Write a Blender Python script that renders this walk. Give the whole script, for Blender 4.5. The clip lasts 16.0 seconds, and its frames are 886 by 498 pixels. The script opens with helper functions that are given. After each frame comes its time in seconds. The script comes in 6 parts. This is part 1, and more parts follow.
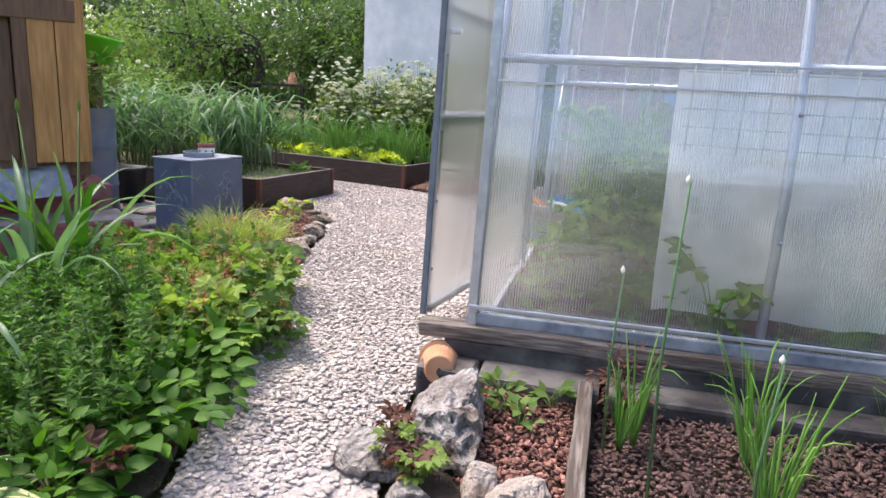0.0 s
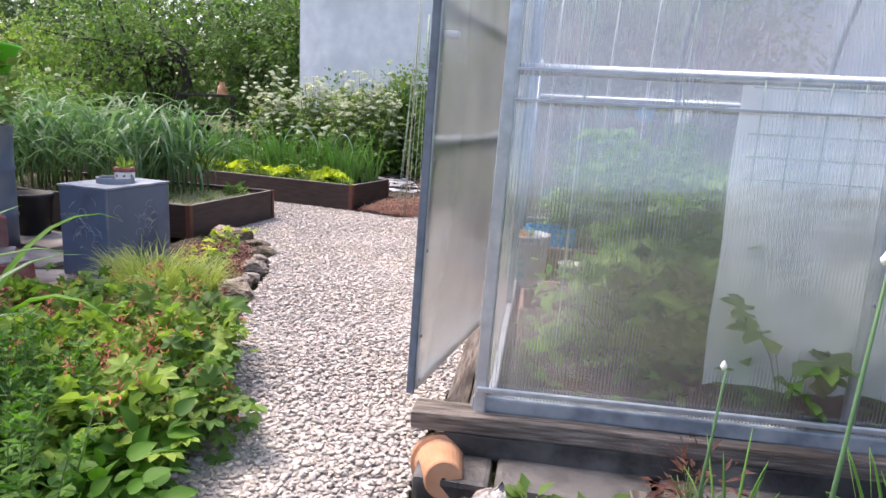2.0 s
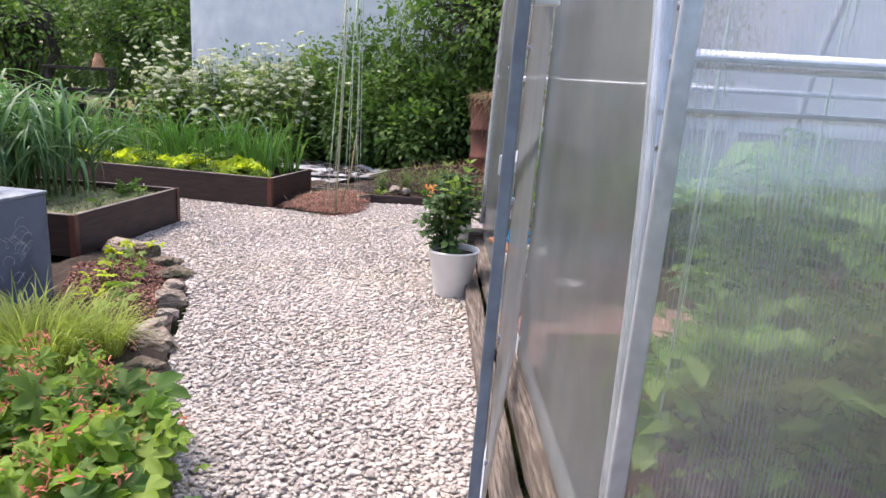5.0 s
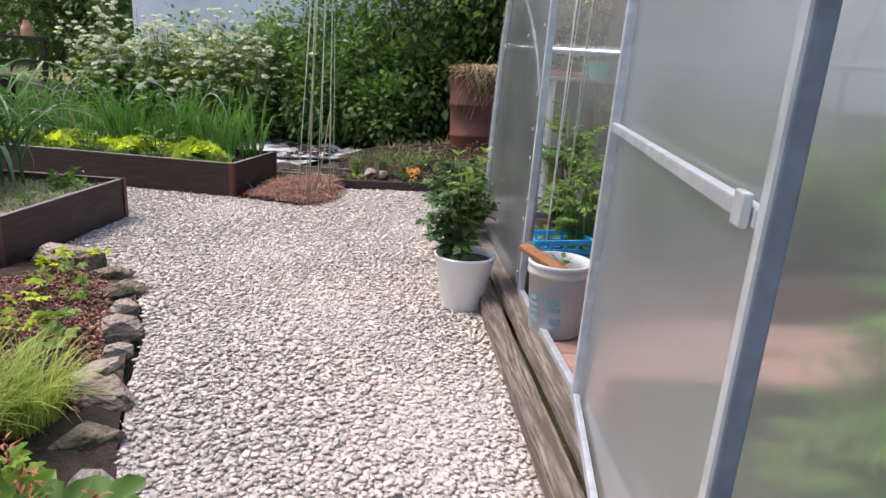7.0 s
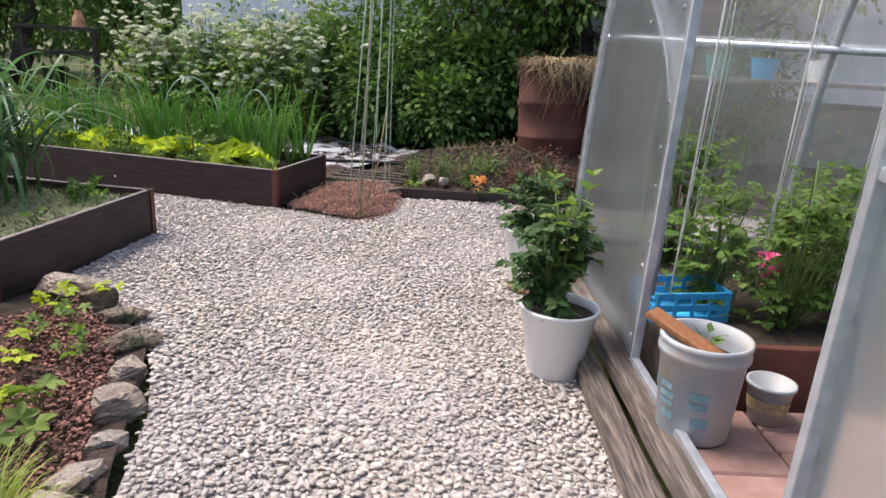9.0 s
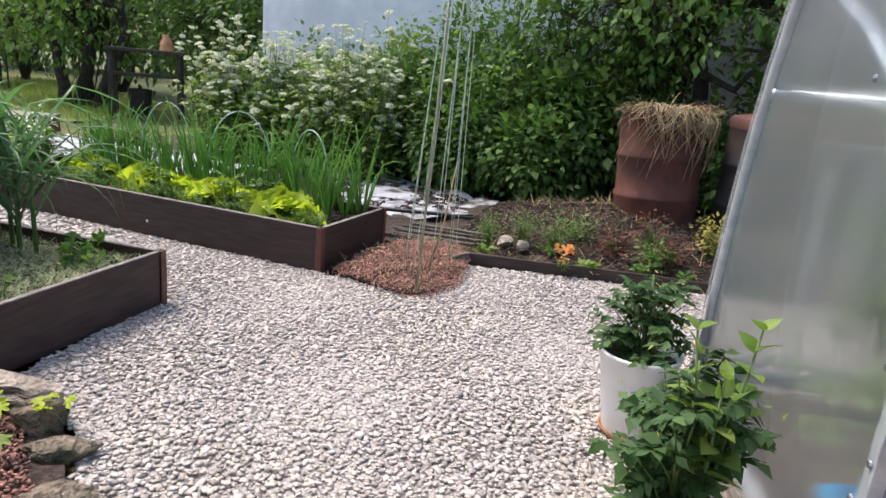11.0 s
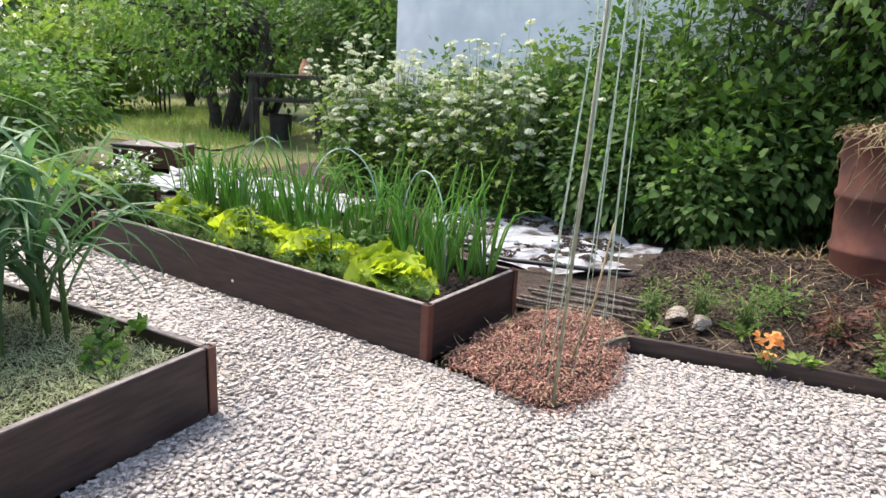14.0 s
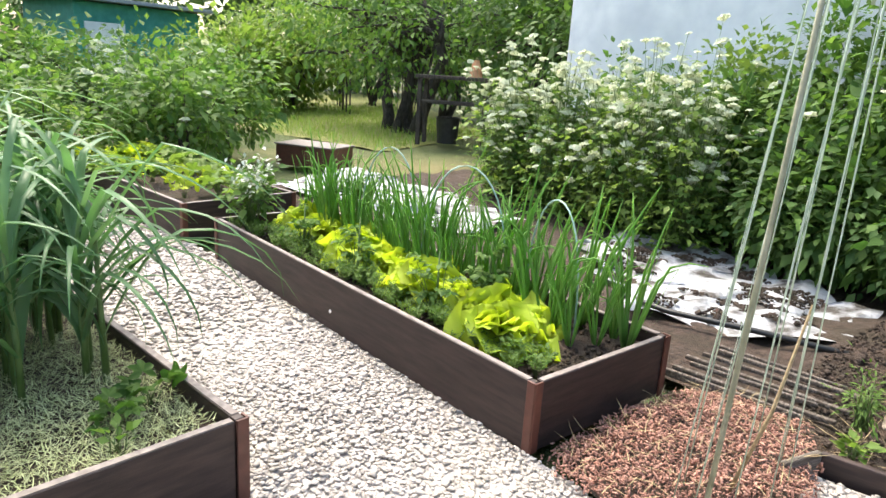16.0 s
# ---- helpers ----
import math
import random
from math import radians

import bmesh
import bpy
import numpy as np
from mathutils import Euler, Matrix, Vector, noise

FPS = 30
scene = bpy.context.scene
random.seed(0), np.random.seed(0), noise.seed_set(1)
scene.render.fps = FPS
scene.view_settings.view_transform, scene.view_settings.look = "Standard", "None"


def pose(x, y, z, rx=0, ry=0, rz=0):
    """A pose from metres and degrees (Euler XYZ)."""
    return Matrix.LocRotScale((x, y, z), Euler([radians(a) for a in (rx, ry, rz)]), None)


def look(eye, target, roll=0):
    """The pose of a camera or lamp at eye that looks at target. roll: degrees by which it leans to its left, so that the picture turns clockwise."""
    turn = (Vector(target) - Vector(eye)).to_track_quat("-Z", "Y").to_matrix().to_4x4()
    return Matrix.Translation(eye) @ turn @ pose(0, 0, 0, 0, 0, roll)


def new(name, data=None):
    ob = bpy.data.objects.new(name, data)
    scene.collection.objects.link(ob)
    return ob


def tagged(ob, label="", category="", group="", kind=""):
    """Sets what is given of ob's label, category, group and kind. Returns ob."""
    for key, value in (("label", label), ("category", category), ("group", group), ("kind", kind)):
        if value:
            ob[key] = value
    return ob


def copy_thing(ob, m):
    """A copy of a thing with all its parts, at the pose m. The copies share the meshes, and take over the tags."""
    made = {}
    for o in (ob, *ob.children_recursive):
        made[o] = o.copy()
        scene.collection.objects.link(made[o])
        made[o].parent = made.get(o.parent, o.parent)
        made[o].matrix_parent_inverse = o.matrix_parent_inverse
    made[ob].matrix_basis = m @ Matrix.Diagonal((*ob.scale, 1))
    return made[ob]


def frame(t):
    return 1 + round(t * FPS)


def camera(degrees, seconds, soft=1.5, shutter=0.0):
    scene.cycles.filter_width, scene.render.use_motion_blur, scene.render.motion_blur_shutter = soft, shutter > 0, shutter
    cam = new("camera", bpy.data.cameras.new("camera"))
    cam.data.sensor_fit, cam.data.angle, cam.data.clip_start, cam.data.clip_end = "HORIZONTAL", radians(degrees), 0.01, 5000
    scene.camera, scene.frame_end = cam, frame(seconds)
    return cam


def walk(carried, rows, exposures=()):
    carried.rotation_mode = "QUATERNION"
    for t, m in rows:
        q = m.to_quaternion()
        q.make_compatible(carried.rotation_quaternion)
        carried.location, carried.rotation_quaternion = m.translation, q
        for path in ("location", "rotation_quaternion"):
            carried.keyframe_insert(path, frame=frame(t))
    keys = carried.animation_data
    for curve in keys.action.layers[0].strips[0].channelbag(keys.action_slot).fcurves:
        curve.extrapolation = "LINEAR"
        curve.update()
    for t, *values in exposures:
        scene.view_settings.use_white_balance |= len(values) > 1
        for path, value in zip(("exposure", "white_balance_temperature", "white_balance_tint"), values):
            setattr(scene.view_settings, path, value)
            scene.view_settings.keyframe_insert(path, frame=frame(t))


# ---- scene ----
cam = camera(66.4, 16.0)
PATH = [
    (0, (3.628, -5.739, 0.956), (2.692, -4.029, 0.51), 2.9),
    (0.5, (3.526, -5.64, 0.954), (2.614, -3.915, 0.512), 3.3),
    (1, (3.384, -5.535, 0.969), (2.552, -3.767, 0.542), 3.6),
    (1.5, (3.309, -5.472, 0.978), (2.53, -3.676, 0.567), 3.3),
    (2, (3.22, -5.339, 0.977), (2.451, -3.539, 0.567), 2.9),
    (2.5, (3.154, -5.225, 0.992), (2.391, -3.424, 0.573), 2.8),
    (3, (3.064, -5.118, 0.992), (2.321, -3.313, 0.557), 3.3),
    (3.5, (2.941, -5.032, 1.001), (2.25, -3.21, 0.553), 2.9),
    (4, (2.797, -5.032, 1.066), (2.229, -3.172, 0.602), 3.3),
    (4.2, (2.75, -5.006, 1.06), (2.226, -3.132, 0.597), 3.4),
    (6.3, (2.441, -4.437, 0.979), (2.015, -2.551, 0.468), 3.1),
    (6.5, (2.389, -4.395, 0.997), (1.991, -2.506, 0.474), 3.2),
    (7, (2.265, -4.309, 1.014), (1.931, -2.413, 0.472), 3.2),
    (7.5, (2.197, -4.236, 1.01), (1.869, -2.345, 0.447), 3.0),
    (8, (2.115, -4.057, 1.0), (1.727, -2.18, 0.426), 2.9),
    (8.5, (2.056, -3.866, 1.004), (1.612, -2.001, 0.433), 2.8),
    (8.7, (2.042, -3.8, 1.009), (1.587, -1.939, 0.436), 2.9),
    (10.8, (1.823, -2.968, 1.056), (1.149, -1.159, 0.534), 5.0),
    (11, (1.814, -2.901, 1.065), (1.107, -1.101, 0.558), 5.0),
    (11.5, (1.755, -2.791, 1.071), (1.003, -1.003, 0.581), 4.7),
    (12, (1.642, -2.625, 1.083), (0.878, -0.845, 0.585), 3.5),
    (12.5, (1.558, -2.502, 1.095), (0.76, -0.743, 0.576), 3.0),
    (13, (1.504, -2.362, 1.09), (0.613, -0.651, 0.562), 2.9),
    (13.5, (1.466, -2.185, 1.091), (0.474, -0.526, 0.576), 3.2),
    (14, (1.432, -2.033, 1.102), (0.345, -0.429, 0.606), 2.9),
    (14.5, (1.35, -1.884, 1.103), (0.204, -0.319, 0.615), 2.7),
    (15, (1.267, -1.729, 1.115), (0.063, -0.214, 0.612), 2.7),
    (15.5, (1.222, -1.584, 1.113), (-0.087, -0.165, 0.591), 2.8),
    (16, (1.196, -1.425, 1.123), (-0.268, -0.165, 0.604), 3.6),
]
walk(cam, [(t, look(eye, target, roll)) for t, eye, target, roll in PATH], [(0, 1.42, 6650, 18), (4, 1.45, 6600, 19), (7, 1.15, 6600, 15), (8.5, 1.05, 6600, 15), (11, 1.15, 6500, 12), (12.5, 1.34, 6500, 12), (14.5, 1.58, 6700, 8), (16, 1.86, 6900, 5)])

# ---- sky, sun ----
world = bpy.data.worlds.new("sky")
scene.world = world
world.use_nodes = True
wn = world.node_tree
sky = wn.nodes.new("ShaderNodeTexSky")
sky.sky_type = "NISHITA"
sky.sun_disc = False
SUN_EL, SUN_AZ = radians(60), radians(-85)      # azimuth from +y, to the left
sky.sun_elevation, sky.sun_rotation = SUN_EL, SUN_AZ
sky.air_density, sky.dust_density = 1.0, 3.5
wn.nodes["Background"].inputs["Strength"].default_value = 0.15
wn.links.new(sky.outputs[0], wn.nodes["Background"].inputs["Color"])
sun_data = bpy.data.lights.new("sun", "SUN")
sun_data.energy, sun_data.angle, sun_data.color = 1.6, radians(22), (1.0, 0.95, 0.87)
sun = new("sun", sun_data)
sd = Vector((math.sin(SUN_AZ) * math.cos(SUN_EL), math.cos(SUN_AZ) * math.cos(SUN_EL), math.sin(SUN_EL)))
sun.matrix_world = look(sd * 30, (0, 0, 0))

# ---- materials ----
def mat(name, c1, c2, scale=20.0, rough=0.7, bump=0.3, metal=0.0, island=0.0, c3=None, big=3.0, stretch=(1, 1, 1), depth=0.01, obj_random=0.0, fine=4.0):
    m = bpy.data.materials.new(name)
    m.use_nodes = True
    nt = m.node_tree
    n, l = nt.nodes, nt.links
    p = n["Principled BSDF"]
    tc = n.new("ShaderNodeTexCoord")
    mp = n.new("ShaderNodeMapping")
    mp.inputs["Scale"].default_value = stretch
    l.new(tc.outputs["Object"], mp.inputs[0])
    n1 = n.new("ShaderNodeTexNoise")
    n1.inputs["Scale"].default_value, n1.inputs["Detail"].default_value = scale, 6
    l.new(mp.outputs[0], n1.inputs["Vector"])
    ramp = n.new("ShaderNodeValToRGB")
    ramp.color_ramp.elements[0].position, ramp.color_ramp.elements[1].position = 0.32, 0.68
    ramp.color_ramp.elements[0].color, ramp.color_ramp.elements[1].color = (*c1, 1), (*c2, 1)
    l.new(n1.outputs["Fac"], ramp.inputs[0])
    col = ramp.outputs[0]
    n2 = n.new("ShaderNodeTexNoise")
    n2.inputs["Scale"].default_value, n2.inputs["Detail"].default_value = big, 4
    l.new(mp.outputs[0], n2.inputs["Vector"])
    if c3:
        r2 = n.new("ShaderNodeValToRGB")
        r2.color_ramp.elements[0].position, r2.color_ramp.elements[1].position = 0.48, 0.64
        l.new(n2.outputs["Fac"], r2.inputs[0])
        mx = n.new("ShaderNodeMix")
        mx.data_type = "RGBA"
        l.new(r2.outputs[0], mx.inputs["Factor"])
        l.new(col, mx.inputs["A"])
        mx.inputs["B"].default_value = (*c3, 1)
        col = mx.outputs["Result"]
    if island or obj_random:
        src = n.new("ShaderNodeNewGeometry").outputs["Random Per Island"] if island else n.new("ShaderNodeObjectInfo").outputs["Random"]
        mr = n.new("ShaderNodeMapRange")
        k = island or obj_random
        mr.inputs["To Min"].default_value, mr.inputs["To Max"].default_value = 1 - k, 1 + k * 0.6
        l.new(src, mr.inputs["Value"])
        hs = n.new("ShaderNodeHueSaturation")
        l.new(mr.outputs[0], hs.inputs["Value"])
        l.new(col, hs.inputs["Color"])
        col = hs.outputs[0]
    l.new(col, p.inputs["Base Color"])
    p.inputs["Metallic"].default_value = metal
    rr = n.new("ShaderNodeMapRange")
    rr.inputs["To Min"].default_value, rr.inputs["To Max"].default_value = max(0.05, rough - 0.12), min(1, rough + 0.12)
    l.new(n2.outputs["Fac"], rr.inputs["Value"])
    l.new(rr.outputs[0], p.inputs["Roughness"])
    if bump:
        n3 = n.new("ShaderNodeTexNoise")
        n3.inputs["Scale"].default_value, n3.inputs["Detail"].default_value = scale * fine, 5
        l.new(mp.outputs[0], n3.inputs["Vector"])
        b = n.new("ShaderNodeBump")
        b.inputs["Strength"].default_value, b.inputs["Distance"].default_value = bump, depth
        l.new(n3.outputs["Fac"], b.inputs["Height"])
        l.new(b.outputs[0], p.inputs["Normal"])
    return m


def leaf_mat(name, c1, c2, trans=0.35, rough=0.6, glow=(1.3, 1.4, 0.85)):
    """Thin leaves: colour by leaf, some light passes through."""
    m = bpy.data.materials.new(name)
    m.use_nodes = True
    nt = m.node_tree
    n, l = nt.nodes, nt.links
    p = n["Principled BSDF"]
    ge = n.new("ShaderNodeNewGeometry")
    ramp = n.new("ShaderNodeValToRGB")
    ramp.color_ramp.elements[0].color, ramp.color_ramp.elements[1].color = (*c1, 1), (*c2, 1)
    l.new(ge.outputs["Random Per Island"], ramp.inputs[0])
    tc = n.new("ShaderNodeTexCoord")
    nz = n.new("ShaderNodeTexNoise")
    nz.inputs["Scale"].default_value = 7
    l.new(tc.outputs["Object"], nz.inputs["Vector"])
    mr = n.new("ShaderNodeMapRange")
    mr.inputs["To Min"].default_value, mr.inputs["To Max"].default_value = 0.55, 1.45
    l.new(nz.outputs["Fac"], mr.inputs["Value"])
    hs = n.new("ShaderNodeHueSaturation")
    l.new(mr.outputs[0], hs.inputs["Value"])
    l.new(ramp.outputs[0], hs.inputs["Color"])
    l.new(hs.outputs[0], p.inputs["Base Color"])
    p.inputs["Roughness"].default_value = rough
    p.inputs["Specular IOR Level"].default_value = 0.3
    tr = n.new("ShaderNodeBsdfTranslucent")
    mulc = n.new("ShaderNodeMix")
    mulc.data_type, mulc.blend_type = "RGBA", "MULTIPLY"
    mulc.inputs["Factor"].default_value = 1
    l.new(hs.outputs[0], mulc.inputs["A"])
    mulc.inputs["B"].default_value = (*glow, 1)
    l.new(mulc.outputs["Result"], tr.inputs["Color"])
    ms = n.new("ShaderNodeMixShader")
    ms.inputs[0].default_value = trans
    l.new(p.outputs[0], ms.inputs[1])
    l.new(tr.outputs[0], ms.inputs[2])
    l.new(ms.outputs[0], n["Material Output"].inputs["Surface"])
    return m


def sheet_mat(name, clear=0.45, soft=0.25, gloss_rough=0.18, ribs=330.0, wavy=0.1, ior=2.1, lines=0.16, peak=0.92, blur=0.28):
    """Twin-wall polycarbonate: part clear, part blurred, milky, glossy, with fine upright ribs."""
    m = bpy.data.materials.new(name)
    m.use_nodes = True
    nt = m.node_tree
    n, l = nt.nodes, nt.links
    for q in list(n):
        if q.type == "BSDF_PRINCIPLED":
            n.remove(q)
    tc = n.new("ShaderNodeTexCoord")
    wv = n.new("ShaderNodeTexWave")
    wv.inputs["Scale"].default_value, wv.inputs["Distortion"].default_value = ribs / 6.28, 0.15
    wv.bands_direction = "X"
    l.new(tc.outputs["UV"], wv.inputs["Vector"])
    nz = n.new("ShaderNodeTexNoise")
    nz.inputs["Scale"].default_value, nz.inputs["Detail"].default_value = 3, 5
    l.new(tc.outputs["Object"], nz.inputs["Vector"])
    bp = n.new("ShaderNodeBump")
    bp.inputs["Strength"].default_value, bp.inputs["Distance"].default_value = 0.05, 0.002
    l.new(wv.outputs["Fac"], bp.inputs["Height"])
    mp = n.new("ShaderNodeMapping")
    mp.inputs["Scale"].default_value = (0.6, 0.6, 3.5)
    l.new(tc.outputs["Object"], mp.inputs[0])
    sw = n.new("ShaderNodeTexNoise")
    sw.inputs["Scale"].default_value, sw.inputs["Detail"].default_value = 2.2, 3
    l.new(mp.outputs[0], sw.inputs["Vector"])
    bw = n.new("ShaderNodeBump")
    bw.inputs["Strength"].default_value, bw.inputs["Distance"].default_value = wavy, 0.03
    l.new(sw.outputs["Fac"], bw.inputs["Height"])
    l.new(bp.outputs[0], bw.inputs["Normal"])
    tr = n.new("ShaderNodeBsdfTransparent")
    tr.inputs["Color"].default_value = (0.9, 0.92, 0.92, 1)
    rf = n.new("ShaderNodeBsdfRefraction")
    rf.inputs["IOR"].default_value, rf.inputs["Roughness"].default_value = 1.06, blur
    rf.inputs["Color"].default_value = (0.9, 0.93, 0.93, 1)
    l.new(bp.outputs[0], rf.inputs["Normal"])
    df = n.new("ShaderNodeBsdfTranslucent")
    df.inputs["Color"].default_value = (0.86, 0.88, 0.88, 1)
    dd = n.new("ShaderNodeBsdfDiffuse")
    dd.inputs["Color"].default_value = (0.74, 0.77, 0.78, 1)
    milk = n.new("ShaderNodeMixShader")
    milk.inputs[0].default_value = 0.32
    l.new(df.outputs[0], milk.inputs[1])
    l.new(dd.outputs[0], milk.inputs[2])
    a = n.new("ShaderNodeMixShader")
    a.inputs[0].default_value = clear / (clear + soft)
    l.new(rf.outputs[0], a.inputs[1])
    l.new(tr.outputs[0], a.inputs[2])
    b = n.new("ShaderNodeMixShader")
    mr = n.new("ShaderNodeMapRange")
    mr.inputs["To Min"].default_value, mr.inputs["To Max"].default_value = clear + soft + 0.1, clear + soft - 0.1
    l.new(nz.outputs["Fac"], mr.inputs["Value"])
    rib = n.new("ShaderNodeMath")
    rib.operation = "MULTIPLY_ADD"
    l.new(wv.outputs["Fac"], rib.inputs[0])
    rib.inputs[1].default_value = lines
    off = n.new("ShaderNodeMath")
    off.operation = "SUBTRACT"
    l.new(mr.outputs[0], off.inputs[0])
    off.inputs[1].default_value = lines / 2
    l.new(off.outputs[0], rib.inputs[2])
    l.new(rib.outputs[0], b.inputs[0])
    l.new(milk.outputs[0], b.inputs[1])
    l.new(a.outputs[0], b.inputs[2])
    gl = n.new("ShaderNodeBsdfGlossy")
    gl.inputs["Roughness"].default_value = gloss_rough
    l.new(bw.outputs[0], gl.inputs["Normal"])
    lw = n.new("ShaderNodeLayerWeight")
    lw.inputs["Blend"].default_value = 0.5
    pw = n.new("ShaderNodeMath")
    pw.operation = "POWER"
    l.new(lw.outputs["Facing"], pw.inputs[0])
    pw.inputs[1].default_value = 4.0
    fr = n.new("ShaderNodeMath")
    fr.operation = "MULTIPLY_ADD"
    f0 = ((ior - 1) / (ior + 1)) ** 2
    l.new(pw.outputs[0], fr.inputs[0])
    fr.inputs[1].default_value, fr.inputs[2].default_value = peak - f0, f0
    c = n.new("ShaderNodeMixShader")
    l.new(fr.outputs[0], c.inputs[0])
    l.new(b.outputs[0], c.inputs[1])
    l.new(gl.outputs[0], c.inputs[2])
    l.new(c.outputs[0], n["Material Output"].inputs["Surface"])
    return m


M_STONE = mat("pale gravel stone", (0.375, 0.33, 0.3), (0.555, 0.505, 0.468), 45, 0.9, 0.5, island=0.36, depth=0.004, c3=(0.5, 0.445, 0.39), big=1.6)
M_GRIT = mat("gravel fines", (0.4, 0.36, 0.33), (0.58, 0.53, 0.5), 90, 0.95, 0.8, depth=0.01)
M_SOIL = mat("dark garden soil", (0.034, 0.021, 0.015), (0.105, 0.068, 0.05), 40, 0.95, 1.0, depth=0.02, c3=(0.05, 0.036, 0.022))
M_GROUND = mat("grass and earth", (0.05, 0.075, 0.02), (0.11, 0.13, 0.04), 14, 0.95, 1.0, c3=(0.17, 0.15, 0.06), big=0.5, depth=0.03)
M_BOARD = mat("dark brown embossed board", (0.019, 0.011, 0.010), (0.052, 0.031, 0.027), 6, 0.55, 0.5, stretch=(1, 1, 9), depth=0.002, big=2, fine=6)
M_CAP = mat("reddish brown corner cap", (0.095, 0.035, 0.025), (0.14, 0.05, 0.034), 20, 0.5, 0.3, depth=0.002)
M_RIM = mat("pale board top edge", (0.15, 0.12, 0.11), (0.29, 0.245, 0.225), 30, 0.7, 0.4, depth=0.002)
M_ZINC = mat("galvanised steel", (0.46, 0.49, 0.53), (0.64, 0.67, 0.71), 30, 0.36, 0.12, metal=0.6, depth=0.001, c3=(0.48, 0.5, 0.53), big=6)
M_ZINCD = mat("dull blue grey steel rail", (0.2, 0.23, 0.28), (0.36, 0.4, 0.45), 25, 0.45, 0.15, metal=0.4, depth=0.001, c3=(0.5, 0.53, 0.56), big=5)
M_BOLT = mat("steel bolt head", (0.3, 0.3, 0.32), (0.5, 0.5, 0.52), 50, 0.35, 0, metal=0.9)
M_GASKET = mat("dark door edge tape", (0.10, 0.12, 0.15), (0.17, 0.2, 0.24), 20, 0.5, 0.2, depth=0.001)
M_TIMBER = mat("weathered grey timber", (0.075, 0.055, 0.045), (0.30, 0.26, 0.22), 9, 0.9, 1.0, stretch=(1, 14, 14), depth=0.006, c3=(0.09, 0.07, 0.055))
M_TIMBERY = mat("weathered timber sill", (0.05, 0.036, 0.029), (0.27, 0.225, 0.19), 9, 0.9, 1.0, stretch=(14, 1, 14), depth=0.006, c3=(0.09, 0.07, 0.055))
M_TAR = mat("tarred black block", (0.022, 0.020, 0.020), (0.06, 0.055, 0.052), 14, 0.6, 0.7, depth=0.006, c3=(0.14, 0.13, 0.12), big=5)
M_ROCK = mat("grey pitted limestone", (0.2, 0.18, 0.16), (0.5, 0.47, 0.44), 13, 0.95, 1.0, depth=0.05, c3=(0.085, 0.06, 0.042), big=9, fine=3)
M_ROCKW = mat("pale rough stone", (0.32, 0.27, 0.225), (0.5, 0.44, 0.385), 16, 0.95, 1.0, depth=0.03, c3=(0.2, 0.15, 0.11), big=9)
M_ROCKB = mat("mossy brown stone", (0.11, 0.08, 0.055), (0.38, 0.3, 0.225), 16, 0.95, 1.0, depth=0.05, c3=(0.05, 0.055, 0.025), big=8, fine=3)
M_ROCKS = mat("streaked grey stone", (0.24, 0.19, 0.15), (0.56, 0.48, 0.4), 9, 0.95, 1.0, depth=0.04, c3=(0.11, 0.085, 0.065), big=7, fine=3, stretch=(1, 1, 3.5))
M_LAVA = mat("red brown bark chip", (0.15, 0.062, 0.046), (0.36, 0.18, 0.14), 60, 0.9, 0.5, island=0.7, depth=0.003)
M_LAVAD = mat("dull brown bark chip", (0.06, 0.032, 0.027), (0.165, 0.095, 0.08), 50, 0.92, 0.6, island=0.5, depth=0.004)
M_STRAW = mat("orange brown wood chip", (0.26, 0.115, 0.085), (0.52, 0.29, 0.22), 60, 0.9, 0.3, island=0.42, depth=0.002)
M_HAY = mat("dry hay", (0.24, 0.17, 0.09), (0.45, 0.35, 0.2), 60, 0.9, 0.2, island=0.4, depth=0.002)
M_RUST = mat("rusty red steel drum", (0.075, 0.025, 0.018), (0.15, 0.052, 0.034), 8, 0.75, 0.5, metal=0.15, depth=0.003, c3=(0.07, 0.028, 0.022), big=4)
M_BLACKDRUM = mat("black painted drum", (0.010, 0.010, 0.011), (0.024, 0.023, 0.024), 9, 0.8, 0.4, depth=0.002, c3=(0.055, 0.035, 0.025), big=4)
M_BLUEPAINT = mat("slate blue paint", (0.085, 0.115, 0.175), (0.125, 0.16, 0.225), 5, 0.5, 0.25, depth=0.002, c3=(0.075, 0.095, 0.14), big=5)
M_BLUEDRUM = mat("grey blue drum", (0.10, 0.13, 0.18), (0.17, 0.2, 0.25), 6, 0.5, 0.3, depth=0.002, c3=(0.2, 0.21, 0.22))
M_BOXTOP = mat("blue grey worn paint", (0.13, 0.16, 0.21), (0.25, 0.28, 0.32), 20, 0.6, 0.3, depth=0.001, c3=(0.33, 0.35, 0.37), big=6)
M_SCRATCH = mat("bare scratch", (0.4, 0.43, 0.47), (0.55, 0.57, 0.6), 40, 0.7, 0)
M_GREYTOP = mat("pale worn paint", (0.17, 0.19, 0.22), (0.33, 0.35, 0.37), 20, 0.7, 0.3, depth=0.001, c3=(0.2, 0.23, 0.28))
M_PINE = mat("varnished pine board", (0.40, 0.19, 0.055), (0.58, 0.31, 0.10), 7, 0.5, 0.3, stretch=(7, 7, 0.8), depth=0.002, c3=(0.36, 0.17, 0.05), big=2)
M_PINED = mat("brown stained board", (0.12, 0.06, 0.03), (0.2, 0.11, 0.055), 7, 0.6, 0.4, stretch=(7, 7, 0.8), depth=0.002)
